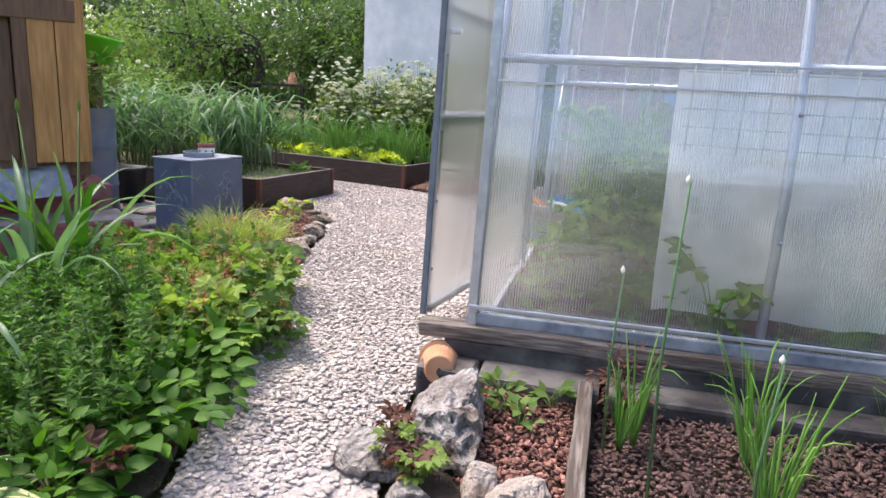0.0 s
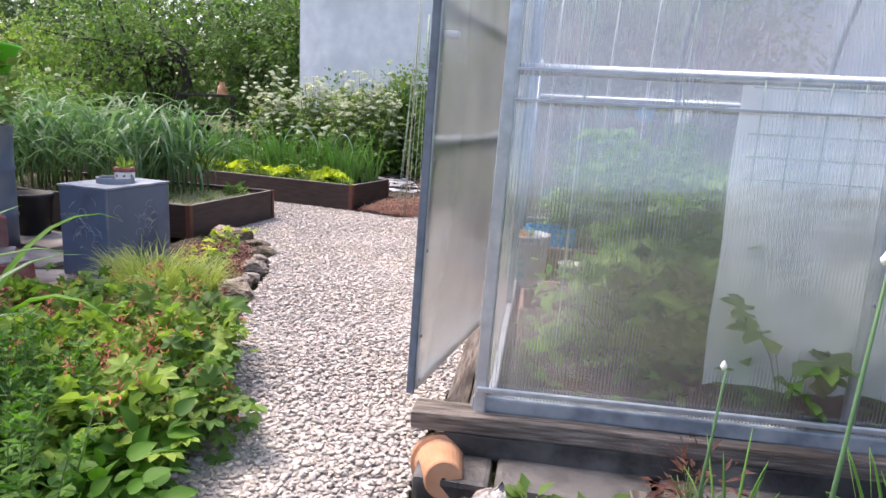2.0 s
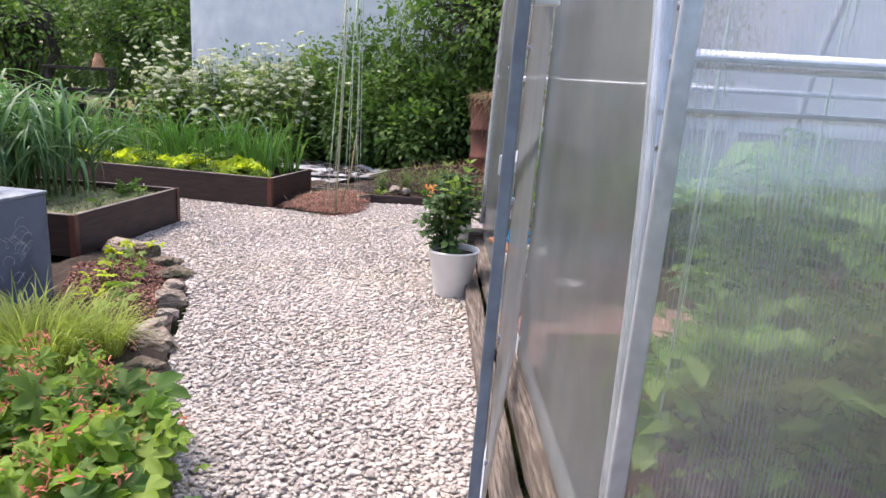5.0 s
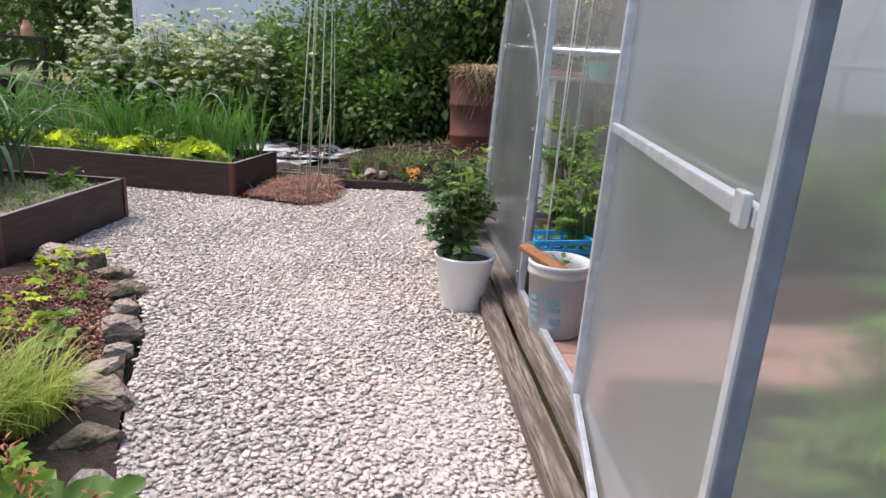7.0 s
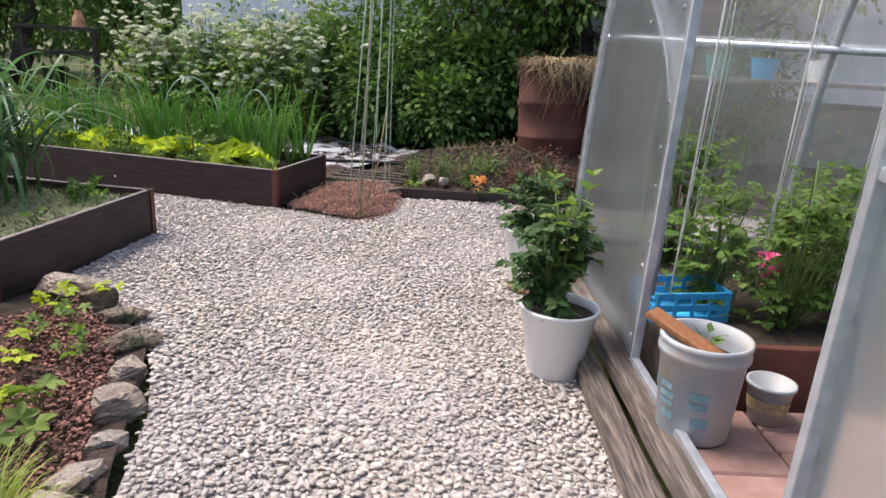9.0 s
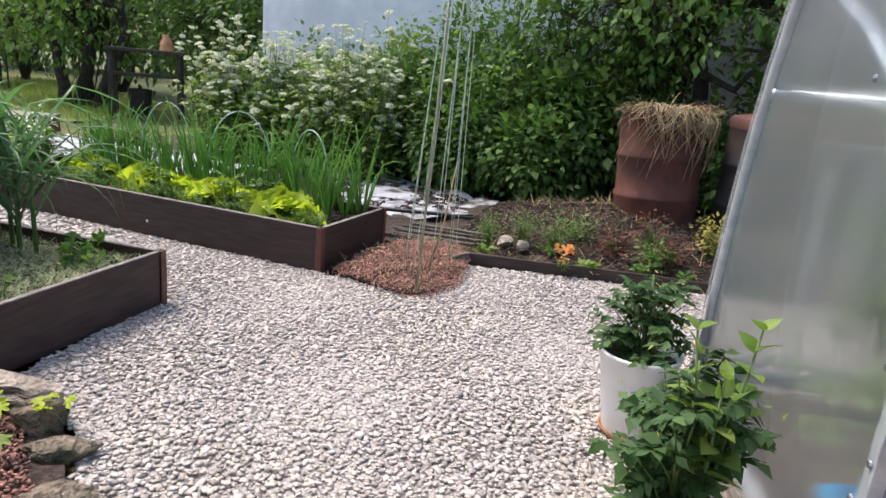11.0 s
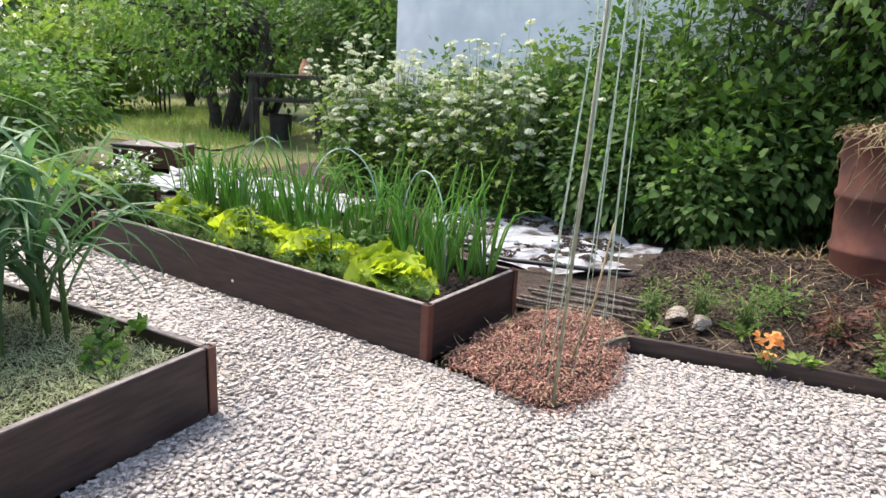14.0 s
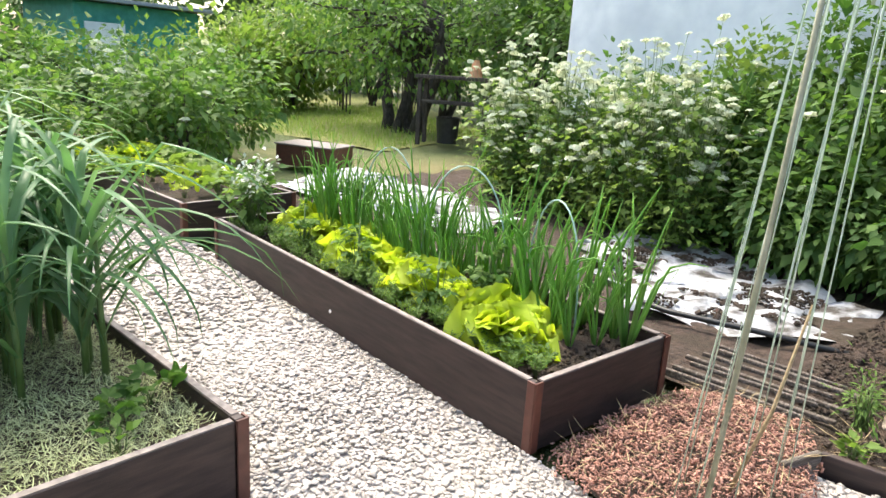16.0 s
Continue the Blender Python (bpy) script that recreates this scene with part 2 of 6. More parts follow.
M_REDPAINT = mat("worn dark red paint", (0.19, 0.04, 0.036), (0.29, 0.085, 0.075), 12, 0.8, 0.6, depth=0.004, c3=(0.26, 0.15, 0.13), big=7)
M_CONC = mat("worn concrete", (0.22, 0.2, 0.185), (0.38, 0.355, 0.33), 14, 0.9, 0.7, depth=0.005, c3=(0.2, 0.16, 0.14))
M_WHITEWALL = mat("white rendered wall", (0.66, 0.68, 0.72), (0.8, 0.81, 0.83), 5, 0.85, 0.3, depth=0.004, c3=(0.6, 0.62, 0.66), big=0.8)
M_PLINTH = mat("grey plinth", (0.2, 0.2, 0.2), (0.34, 0.33, 0.32), 8, 0.9, 0.6)
M_ROOF = mat("grey roof sheet", (0.2, 0.2, 0.21), (0.34, 0.34, 0.35), 6, 0.7, 0.4)
M_POT = mat("white plastic", (0.78, 0.78, 0.77), (0.84, 0.84, 0.83), 10, 0.35, 0.05, c3=(0.72, 0.71, 0.69), big=5)
M_TERRA = mat("terracotta", (0.4, 0.19, 0.095), (0.55, 0.30, 0.17), 14, 0.85, 0.3, depth=0.002)
M_BUCKET = mat("cloudy white bucket plastic", (0.3, 0.33, 0.36), (0.45, 0.48, 0.5), 6, 0.5, 0.2, c3=(0.4, 0.35, 0.3), big=7)
M_INK = mat("faded teal print", (0.10, 0.2, 0.24), (0.2, 0.31, 0.34), 60, 0.6, 0)
M_TEAL = mat("teal paint", (0.02, 0.19, 0.17), (0.05, 0.28, 0.25), 6, 0.6, 0.2)
M_CRATE = mat("sky blue plastic", (0.02, 0.28, 0.55), (0.04, 0.36, 0.65), 10, 0.4, 0.05)
M_PINK = mat("pink plastic", (0.65, 0.03, 0.2), (0.75, 0.06, 0.26), 10, 0.4, 0)
M_ORANGE = mat("orange brown plank", (0.2, 0.075, 0.028), (0.33, 0.14, 0.055), 8, 0.7, 0.3, stretch=(8, 8, 1))
M_PAVER = mat("reddish paver", (0.25, 0.14, 0.115), (0.37, 0.225, 0.19), 16, 0.9, 0.5, obj_random=0.2, depth=0.003)
M_LIME = mat("lime green plastic", (0.12, 0.62, 0.02), (0.16, 0.7, 0.04), 10, 0.4, 0)
M_BLACKPL = mat("black plastic", (0.012, 0.012, 0.013), (0.025, 0.025, 0.026), 10, 0.5, 0.1)
M_FILM = mat("white and dirty mulch film", (0.36, 0.37, 0.4), (0.52, 0.52, 0.55), 9, 0.5, 0.8, depth=0.02, c3=(0.06, 0.05, 0.045), big=7)
M_CLOTH = leaf_mat("white shade cloth", (0.8, 0.82, 0.82), (0.8, 0.82, 0.82), 0.3, 0.9, (1, 1, 1))
M_STRING = mat("grey green twine", (0.33, 0.42, 0.32), (0.5, 0.57, 0.46), 30, 0.8, 0.2)
M_STAKE = mat("bamboo stake", (0.22, 0.22, 0.14), (0.35, 0.34, 0.24), 20, 0.7, 0.3)
M_BARK = mat("dark bark", (0.03, 0.024, 0.02), (0.085, 0.07, 0.06), 20, 0.95, 1.0, depth=0.02, stretch=(2, 2, 0.4))
M_STEM = mat("green stem", (0.08, 0.14, 0.03), (0.14, 0.2, 0.06), 20, 0.6, 0.1)
M_HOOP = mat("pale green hoop wire", (0.3, 0.44, 0.4), (0.42, 0.56, 0.5), 20, 0.4, 0.05)
M_WHITEFL = mat("white petals", (0.6, 0.62, 0.52), (0.78, 0.79, 0.68), 30, 0.9, 0.1, island=0.4)
M_PINKFL = mat("faded red flower", (0.26, 0.06, 0.035), (0.46, 0.16, 0.085), 30, 0.8, 0.1, island=0.4)
M_ORANGEFL = mat("orange petals", (0.75, 0.25, 0.05), (0.8, 0.38, 0.12), 30, 0.8, 0.1, island=0.3)
L_PHLOX = leaf_mat("deep green perennial leaf", (0.02, 0.085, 0.006), (0.1, 0.24, 0.018), 0.36)
L_DARK = leaf_mat("dark shrub leaf", (0.045, 0.105, 0.026), (0.135, 0.225, 0.058), 0.4)
L_MID = leaf_mat("mid green leaf", (0.06, 0.14, 0.028), (0.165, 0.26, 0.062), 0.4)
L_LIGHT = leaf_mat("light green leaf", (0.13, 0.22, 0.04), (0.24, 0.32, 0.08), 0.4)
L_LIME = leaf_mat("yellow green lettuce leaf", (0.36, 0.48, 0.035), (0.52, 0.6, 0.08), 0.45, 0.6, (1.3, 1.3, 0.6))
L_GARLIC = leaf_mat("blue green garlic leaf", (0.06, 0.15, 0.055), (0.17, 0.29, 0.15), 0.34, 0.42)
L_ONION = leaf_mat("bright green onion leaf", (0.12, 0.28, 0.05), (0.28, 0.46, 0.13), 0.45, 0.5)
L_TOMATO = leaf_mat("deep green tomato leaf", (0.03, 0.075, 0.022), (0.085, 0.15, 0.05), 0.28)
L_FERN = leaf_mat("feathery green leaf", (0.09, 0.17, 0.03), (0.16, 0.25, 0.06), 0.4)
L_SEDGE = leaf_mat("yellow striped grass", (0.28, 0.36, 0.07), (0.45, 0.5, 0.16), 0.4)
L_RED = leaf_mat("red brown leaf", (0.07, 0.03, 0.025), (0.19, 0.08, 0.05), 0.3)
L_YELLOW = leaf_mat("yellowing leaf", (0.3, 0.25, 0.05), (0.45, 0.4, 0.1), 0.4)
L_GERANIUM = leaf_mat("yellowish green geranium leaf", (0.13, 0.25, 0.03), (0.29, 0.4, 0.075), 0.42)
L_HOSTA = leaf_mat("hosta leaf", (0.10, 0.19, 0.05), (0.15, 0.24, 0.07), 0.3)
L_CREAM = leaf_mat("cream leaf margin", (0.5, 0.52, 0.25), (0.6, 0.6, 0.32), 0.35)
L_FAR = leaf_mat("far foliage", (0.045, 0.09, 0.034), (0.13, 0.195, 0.075), 0.26, 0.6, (1.0, 1.15, 0.8))
L_UMBEL = leaf_mat("creamy white umbel", (0.46, 0.5, 0.35), (0.66, 0.69, 0.53), 0.3, 0.8, (1.1, 1.1, 1.0))
P_SIDE = sheet_mat("clear ribbed polycarbonate", 0.7, 0.1, 0.1, ribs=230.0, wavy=0.12, ior=2.75, lines=0.07)
P_GABLE = sheet_mat("milky polycarbonate", 0.24, 0.6, 0.16, wavy=0.09, ior=1.9, lines=0.05, peak=0.4, blur=0.42)

# ---- building helpers ----
RNG = np.random.default_rng(7)


def part(name, bm, material, parent=None, label="", m=None, smooth=False):
    me = bpy.data.meshes.new(name)
    bm.to_mesh(me)
    bm.free()
    return put(name, me, material, parent, label, m, smooth)


def put(name, me, material, parent=None, label="", m=None, smooth=False):
    me.materials.append(material)
    if smooth:
        me.polygons.foreach_set("use_smooth", [True] * len(me.polygons))
    ob = new(name, me)
    ob.parent = parent
    if m is not None:
        ob.matrix_basis = m
    if label:
        ob["label"] = label
    return ob


def thing(name, label, category, group="", m=None, kind=""):
    ob = new(name)
    ob.empty_display_size = 0.1
    if m is not None:
        ob.matrix_basis = m
    return tagged(ob, label, category, group, kind)


def fast(name, verts, faces):
    """A mesh from arrays: verts (n, 3), faces (k, 3 or 4)."""
    verts, faces = np.asarray(verts, np.float32), np.asarray(faces, np.int32)
    me = bpy.data.meshes.new(name)
    k, s = faces.shape
    me.vertices.add(len(verts))
    me.vertices.foreach_set("co", verts.ravel())
    me.loops.add(k * s)
    me.loops.foreach_set("vertex_index", faces.ravel())
    me.polygons.add(k)
    me.polygons.foreach_set("loop_start", np.arange(0, k * s, s, dtype=np.int32))
    me.update(calc_edges=True)
    me.validate()
    return me


def joined(pieces):
    """Several (verts, faces) into one."""
    vs, fs, at = [], [], 0
    for v, f in pieces:
        vs.append(v)
        fs.append(np.asarray(f) + at)
        at += len(v)
    return np.concatenate(vs), np.concatenate(fs)


def block(sx, sy, sz, bevel=0.004, at=(0, 0, 0), bm=None, segments=2, turn=0.0):
    """A bevelled box, at: the middle of its base."""
    own = bmesh.new()
    bmesh.ops.create_cube(own, size=1)
    bmesh.ops.scale(own, vec=(sx, sy, sz), verts=own.verts)
    if bevel:
        bmesh.ops.bevel(own, geom=own.edges[:], offset=bevel, segments=segments, affect="EDGES", profile=0.6)
    bmesh.ops.transform(own, matrix=pose(at[0], at[1], at[2] + sz / 2, 0, 0, turn), verts=own.verts)
    if bm is None:
        return own
    me = bpy.data.meshes.new("tmp")
    own.to_mesh(me)
    own.free()
    bm.from_mesh(me)
    bpy.data.meshes.remove(me)
    return bm


def warp(bm, amount, scale=6.0, seed=0.0):
    for v in bm.verts:
        v.co += noise.noise_vector(v.co * scale + Vector((seed, seed * 1.7, 3.1))) * amount
    return bm


def lathe(profile, n=28, close=False):
    """A turned shape from (radius, height) pairs."""
    bm = bmesh.new()
    rings = []
    for r, h in profile:
        rings.append([bm.verts.new((max(r, 1e-4) * math.cos(6.28319 * i / n), max(r, 1e-4) * math.sin(6.28319 * i / n), h)) for i in range(n)])
    for a, b in zip(rings, rings[1:]):
        for i in range(n):
            bm.faces.new((a[i], a[(i + 1) % n], b[(i + 1) % n], b[i]))
    if close:
        bm.faces.new(rings[0][::-1])
        bm.faces.new(rings[-1])
    return bm


def tube_arrays(points, radii, n=6):
    """A round tube along points, with caps of one point."""
    P = np.asarray(points, float)
    R = np.broadcast_to(np.asarray(radii, float), (len(P),))
    T = np.gradient(P, axis=0)
    T /= np.linalg.norm(T, axis=1)[:, None] + 1e-9
    ref = np.array([0.31, 0.17, 0.93]) if abs(T[0][2]) < 0.9 else np.array([0.95, 0.2, 0.1])
    A = np.cross(T, ref)
    A /= np.linalg.norm(A, axis=1)[:, None] + 1e-9
    B = np.cross(T, A)
    ang = np.arange(n) * 2 * np.pi / n
    V = (P[:, None] + R[:, None, None] * (np.cos(ang)[None, :, None] * A[:, None] + np.sin(ang)[None, :, None] * B[:, None])).reshape(-1, 3)
    F = []
    for i in range(len(P) - 1):
        for j in range(n):
            F.append((i * n + j, i * n + (j + 1) % n, (i + 1) * n + (j + 1) % n, (i + 1) * n + j))
    e = len(V)
    V = np.concatenate([V, P[:1], P[-1:]])
    for j in range(0, n, 2):
        F.append((e, (j + 2) % n, j + 1, j))
        k = (len(P) - 1) * n
        F.append((e + 1, k + j, k + j + 1, k + (j + 2) % n))
    return V, np.array(F)


def tube(name, points, radii, material, parent=None, label="", n=8, m=None):
    return put(name, fast(name, *tube_arrays(points, radii, n)), material, parent, label, m, True)


def bar(name, a, b, w, d, material, parent=None, label="", bevel=0.003):
    """A square-section bar from a to b."""
    a, b = Vector(a), Vector(b)
    v = b - a
    bm = block(w, d, v.length, bevel)
    q = v.to_track_quat("Z", "Y").to_matrix().to_4x4()
    bmesh.ops.transform(bm, matrix=Matrix.Translation(a) @ q, verts=bm.verts)
    return part(name, bm, material, parent, label)


# leaf shapes: tip along +y, upper side +z
LEAF = (np.array([[0, 0, 0], [-.3, .42, .07], [0, 1, -.12], [.3, .42, .07], [0, .5, 0]]), np.array([[0, 3, 2, 4], [0, 4, 2, 1]]))
SLIM = (np.array([[0, 0, 0], [-.13, .42, .04], [0, 1, -.15], [.13, .42, .04], [0, .5, 0]]), np.array([[0, 3, 2, 4], [0, 4, 2, 1]]))


def lobed(lobes=5, deep=0.45):
    """A broad lobed leaf."""
    v, f = [[0, .3, 0]], []
    k = lobes * 4
    for i in range(k + 1):
        a = -2.5 + 5.0 * i / k
        r = 0.62 * (1 - deep * (0.5 + 0.5 * math.cos(2 * math.pi * lobes * i / k)) + 0.06 * (i % 2))
        v.append([r * math.sin(a), .3 + r * math.cos(a), 0.10 * math.sin(i * 1.7) - 0.12 * r * r])
    for i in range(1, k + 1, 2):
        f.append((0, i, i + 1, min(i + 2, k + 1)))
    return np.array(v), np.array(f)


LOBED = lobed()


def ruffle(wave=0.16):
    """A broad wavy salad leaf."""
    v, f = [], []
    n, k = 9, 7
    for i in range(n + 1):
        y = i / n
        w = 0.5 * (0.22 + 0.78 * math.sin(math.pi * (0.06 + 0.62 * y))) * (1 - 0.35 * max(0, y - 0.8) / 0.2)
        for j in range(k):
            x = (j / (k - 1) - .5) * 2
            v.append([x * w, y, 0.22 * x * x * w + wave * abs(x) * math.sin(y * 15 + j * 1.6) - 0.25 * y * y])
    for i in range(n):
        for j in range(k - 1):
            a = i * k + j
            f.append((a, a + 1, a + k + 1, a + k))
    return np.array(v), np.array(f)


RUFFLE = ruffle()


def broad_leaf(inner=1.0, lift=0.0, n=12, k=9):
    """A heart-shaped pleated leaf, tip along +y."""
    v, f = [], []
    for i in range(n + 1):
        y = i / n
        w = .42 * math.sin(math.pi * min(1, .1 + .9 * y) ** .8) * inner
        for j in range(k):
            x = (j / (k - 1) - .5) * 2
            v.append([x * w, .02 + y * (.96 if inner < 1 else 1), lift + .16 * x * x * w + .012 * math.cos(j * 3.14) - .3 * y * y])
    for i in range(n):
        for j in range(k - 1):
            a = i * k + j
            f.append((a, a + 1, a + k + 1, a + k))
    return np.array(v), np.array(f)


OVAL = broad_leaf(.8, 0, 6, 5)


def unit(a):
    return a / (np.linalg.norm(a, axis=-1, keepdims=True) + 1e-9)


def scatter(shape, pos, ways, size, ups=None, wide=None):
    """Many copies of a leaf shape in one pair of arrays."""
    V, F = shape
    n = len(pos)
    y = unit(np.asarray(ways, float))
    up = np.tile([0, 0, 1.0], (n, 1)) + RNG.normal(0, 0.35, (n, 3)) if ups is None else ups
    x = unit(np.cross(y, up))
    z = np.cross(x, y)
    s = np.broadcast_to(np.asarray(size, float), (n,))[:, None, None]
    w = 1.0 if wide is None else wide
    out = pos[:, None] + s * (V[None, :, 0:1] * w * x[:, None] + V[None, :, 1:2] * y[:, None] + V[None, :, 2:3] * z[:, None])
    f = (F[None] + (np.arange(n) * len(V))[:, None, None]).reshape(-1, F.shape[1])
    return out.reshape(-1, 3), f


def blades(pos, az, length, lean, droop, width, seg=7, fold=0.35, kink=None):
    """Long leaves that rise, lean over and droop. All arguments are arrays of one length."""
    n = len(pos)
    t = np.linspace(0, 1, seg + 1)
    ang = lean[:, None] + droop[:, None] * t[None] ** 2          # angle from upright
    if kink is not None:
        ang = ang + kink[:, None] * (t[None] > 0.55)
    step = (length / seg)[:, None]
    out = np.concatenate([np.zeros((n, 1)), np.cumsum(np.sin(ang[:, 1:]) * step, 1)], 1)
    hi = np.concatenate([np.zeros((n, 1)), np.cumsum(np.cos(ang[:, 1:]) * step, 1)], 1)
    side = az + RNG.normal(0, 0.25, n)
    d = np.stack([np.cos(az), np.sin(az)], -1)
    s = np.stack([-np.sin(side), np.cos(side)], -1)
    C = np.concatenate([pos[:, None, :2] + out[..., None] * d[:, None], pos[:, None, 2:3] + hi[..., None]], -1)
    prof = np.minimum(1, 0.45 + 2.5 * t) * (1 - t ** 2.2) + 0.02
    W = width[:, None] * prof[None]
    S = np.concatenate([s, np.zeros((n, 1))], -1)[:, None]
    N = np.stack([-np.cos(ang) * d[:, None, 0], -np.cos(ang) * d[:, None, 1], np.sin(ang)], -1)
    L = C + W[..., None] * S * 0.5 + N * W[..., None] * fold * 0.5
    R = C - W[..., None] * S * 0.5 + N * W[..., None] * fold * 0.5
    V = np.stack([L, C, R], 2).reshape(-1, 3)
    F = []
    for i in range(seg):
        for j in range(2):
            a = i * 3 + j
            F.append((a, a + 1, a + 4, a + 3))
    F = (np.array(F)[None] + (np.arange(n) * (seg + 1) * 3)[:, None, None]).reshape(-1, 4)
    return V, F


def clumps(n, per, centre, radius, spread, low=0.0):
    """Leaf places in clumps inside an ellipsoid, and the way each leaf points."""
    c = RNG.normal(0, 1, (n, 3))
    c = unit(c) * (RNG.random((n, 1)) ** 0.45)
    c[:, 2] = np.where(c[:, 2] < low, c[:, 2] * 0.5 + low * 0.5, c[:, 2])
    C = np.asarray(centre) + c * np.asarray(radius)
    p = np.repeat(C, per, 0)
    o = RNG.normal(0, 1, p.shape)
    q = p + o * spread
    ways = unit(o + 0.7 * np.repeat(c, per, 0) + np.array([0, 0, -0.25]))
    return q, ways, C


def inside(P, poly):
    """Which of the points P (n, 2) lie inside the outline."""
    x, y = P[:, 0], P[:, 1]
    hit = np.zeros(len(P), bool)
    k = len(poly)
    for i in range(k):
        (x1, y1), (x2, y2) = poly[i], poly[(i + 1) % k]
        c = ((y1 > y) != (y2 > y)) & (x < (x2 - x1) * (y - y1) / (y2 - y1 + 1e-12) + x1)
        hit ^= c
    return hit


def spread_in(poly, gap, jitter=0.5):
    """Points over an outline, about one to each gap."""
    a, b = np.min(poly, 0), np.max(poly, 0)
    g = np.stack(np.meshgrid(np.arange(a[0], b[0], gap), np.arange(a[1], b[1], gap)), -1).reshape(-1, 2)
    g = g + RNG.uniform(-jitter, jitter, g.shape) * gap
    return g[inside(g, poly)]


def pebble_shape(rough, seed):
    """A worn broken stone: 8 corners and 6 raised faces."""
    bm = bmesh.new()
    bmesh.ops.create_cube(bm, size=1.2)
    bmesh.ops.poke(bm, faces=bm.faces[:])
    for k, v in enumerate(bm.verts):
        corner = v.co.length > 0.7
        w = noise.noise_vector(v.co * 2.7 + Vector((seed * 3.1, seed, 0.4)))
        v.co = v.co * (0.95 if corner else 0.93) + w * rough * (0.6 if corner else 0.35)
    me = bpy.data.meshes.new("tmp")
    bm.to_mesh(me)
    bm.free()
    V = np.array([v.co for v in me.vertices])
    F = np.array([p.vertices[:] for p in me.polygons])
    bpy.data.meshes.remove(me)
    return V, F


PEBBLES = [pebble_shape(0.75, k) for k in range(9)]


def pebbles(xyz, size, flat=0.6, upright=0.35, long=0.25):
    """Stones lying at xyz, as one pair of arrays."""
    out = []
    kind = RNG.integers(0, len(PEBBLES), len(xyz))
    for k, shape in enumerate(PEBBLES):
        p = xyz[kind == k]
        if not len(p):
            continue
        n = len(p)
        s = np.broadcast_to(size, (len(xyz),))[kind == k] * RNG.lognormal(0, 0.25, n)
        a, t = RNG.uniform(0, 6.28, n), RNG.normal(0, upright, n)
        sc = np.stack([s * (1 + RNG.uniform(0, long * 2, n)), s, s * flat * RNG.uniform(0.7, 1.3, n)], -1)
        v = shape[0][None] * sc[:, None]
        ct, st = np.cos(t)[:, None], np.sin(t)[:, None]
        v = np.stack([v[..., 0] * ct + v[..., 2] * st, v[..., 1], -v[..., 0] * st + v[..., 2] * ct], -1)
        ca, sa = np.cos(a)[:, None], np.sin(a)[:, None]
        v = np.stack([v[..., 0] * ca - v[..., 1] * sa, v[..., 0] * sa + v[..., 1] * ca, v[..., 2]], -1) + p[:, None]
        f = (shape[1][None] + (np.arange(n) * 14)[:, None, None]).reshape(-1, 3)
        out.append((v.reshape(-1, 3), f))
    return joined(out)


def sheet(name, outline, z, material, cell=0.08, bumps=0.0, m=None, parent=None, label=""):
    """A patch of ground with an outline; uneven where bumps is given."""
    bm = bmesh.new()
    bm.faces.new([bm.verts.new((x, y, z)) for x, y in outline])
    bmesh.ops.triangulate(bm, faces=bm.faces[:])
    if bumps:
        for _ in range(5):
            long = [e for e in bm.edges if e.calc_length() > cell * 1.8]
            if not long:
                break
            bmesh.ops.subdivide_edges(bm, edges=long, cuts=1)
            bmesh.ops.triangulate(bm, faces=[f for f in bm.faces if len(f.verts) > 3])
        for v in bm.verts:
            v.co.z += bumps * noise.noise(v.co * 6) + bumps * 0.5 * noise.noise(v.co * 19)
    return part(name, bm, material, parent, label, m, bool(bumps))

# ---- ground, gravel ----
bm = bmesh.new()
bmesh.ops.create_grid(bm, x_segments=8, y_segments=8, size=400)
tagged(part("ground", bm, M_GROUND, None, m=pose(0, 0, -0.06)), "rough grass and dark earth of the garden", "ground", kind="structure")

GRAVEL = [(3.3, -7.6), (2.98, -6.2), (2.72, -5.4), (2.38, -4.78), (2.04, -4.27), (1.89, -4.02), (1.52, -3.4), (1.24, -3.0), (1.0, -2.6),
          (.85, -2.3), (.62, -1.98), (.3, -1.7), (.08, -1.6), (-.12, -1.64), (-.2, -1.4), (-.29, -.8), (-3.2, -.84), (-4.6, -.9), (-4.6, -.28), (-2.86, -.02), (-2.4, 0.02),
          (0.0, 0.0), (.12, 0.0), (.34, -.02), (.55, -.04), (.64, .22), (.57, .64), (1.32, .83), (2.09, .99), (4.2, 1.5), (4.2, .05), (1.86, -.62),
          (2.02, -1.69), (2.15, -2.15), (2.29, -2.81), (2.47, -3.7), (2.62, -4.1), (2.8, -4.5), (3.1, -4.95), (3.75, -5.9), (4.6, -7.6)]
gravel = thing("gravel_path", "pale crushed limestone gravel covering the garden path", "gravel", kind="stuff")
sheet("gravel_bed", GRAVEL, -0.004, M_GRIT, parent=gravel, label="grey grit under the stones")
g = spread_in(GRAVEL, 0.0142)
near = (g[:, 0] > -1.2) & (g[:, 0] < 2.6)
keep = near | (RNG.random(len(g)) < 0.32)
g = g[keep]
lift = 0.004 * np.sin(g[:, 0] * 5.1 + 1) * np.sin(g[:, 1] * 4.3) + RNG.uniform(-0.004, 0.004, len(g))
g += RNG.normal(0, .006, g.shape)
put("gravel_stones", fast("gravel_stones", *pebbles(np.c_[g, lift], np.where(near[keep], 0.0092, 0.0145), 0.36, 0.24, 0.35)), M_STONE, gravel)


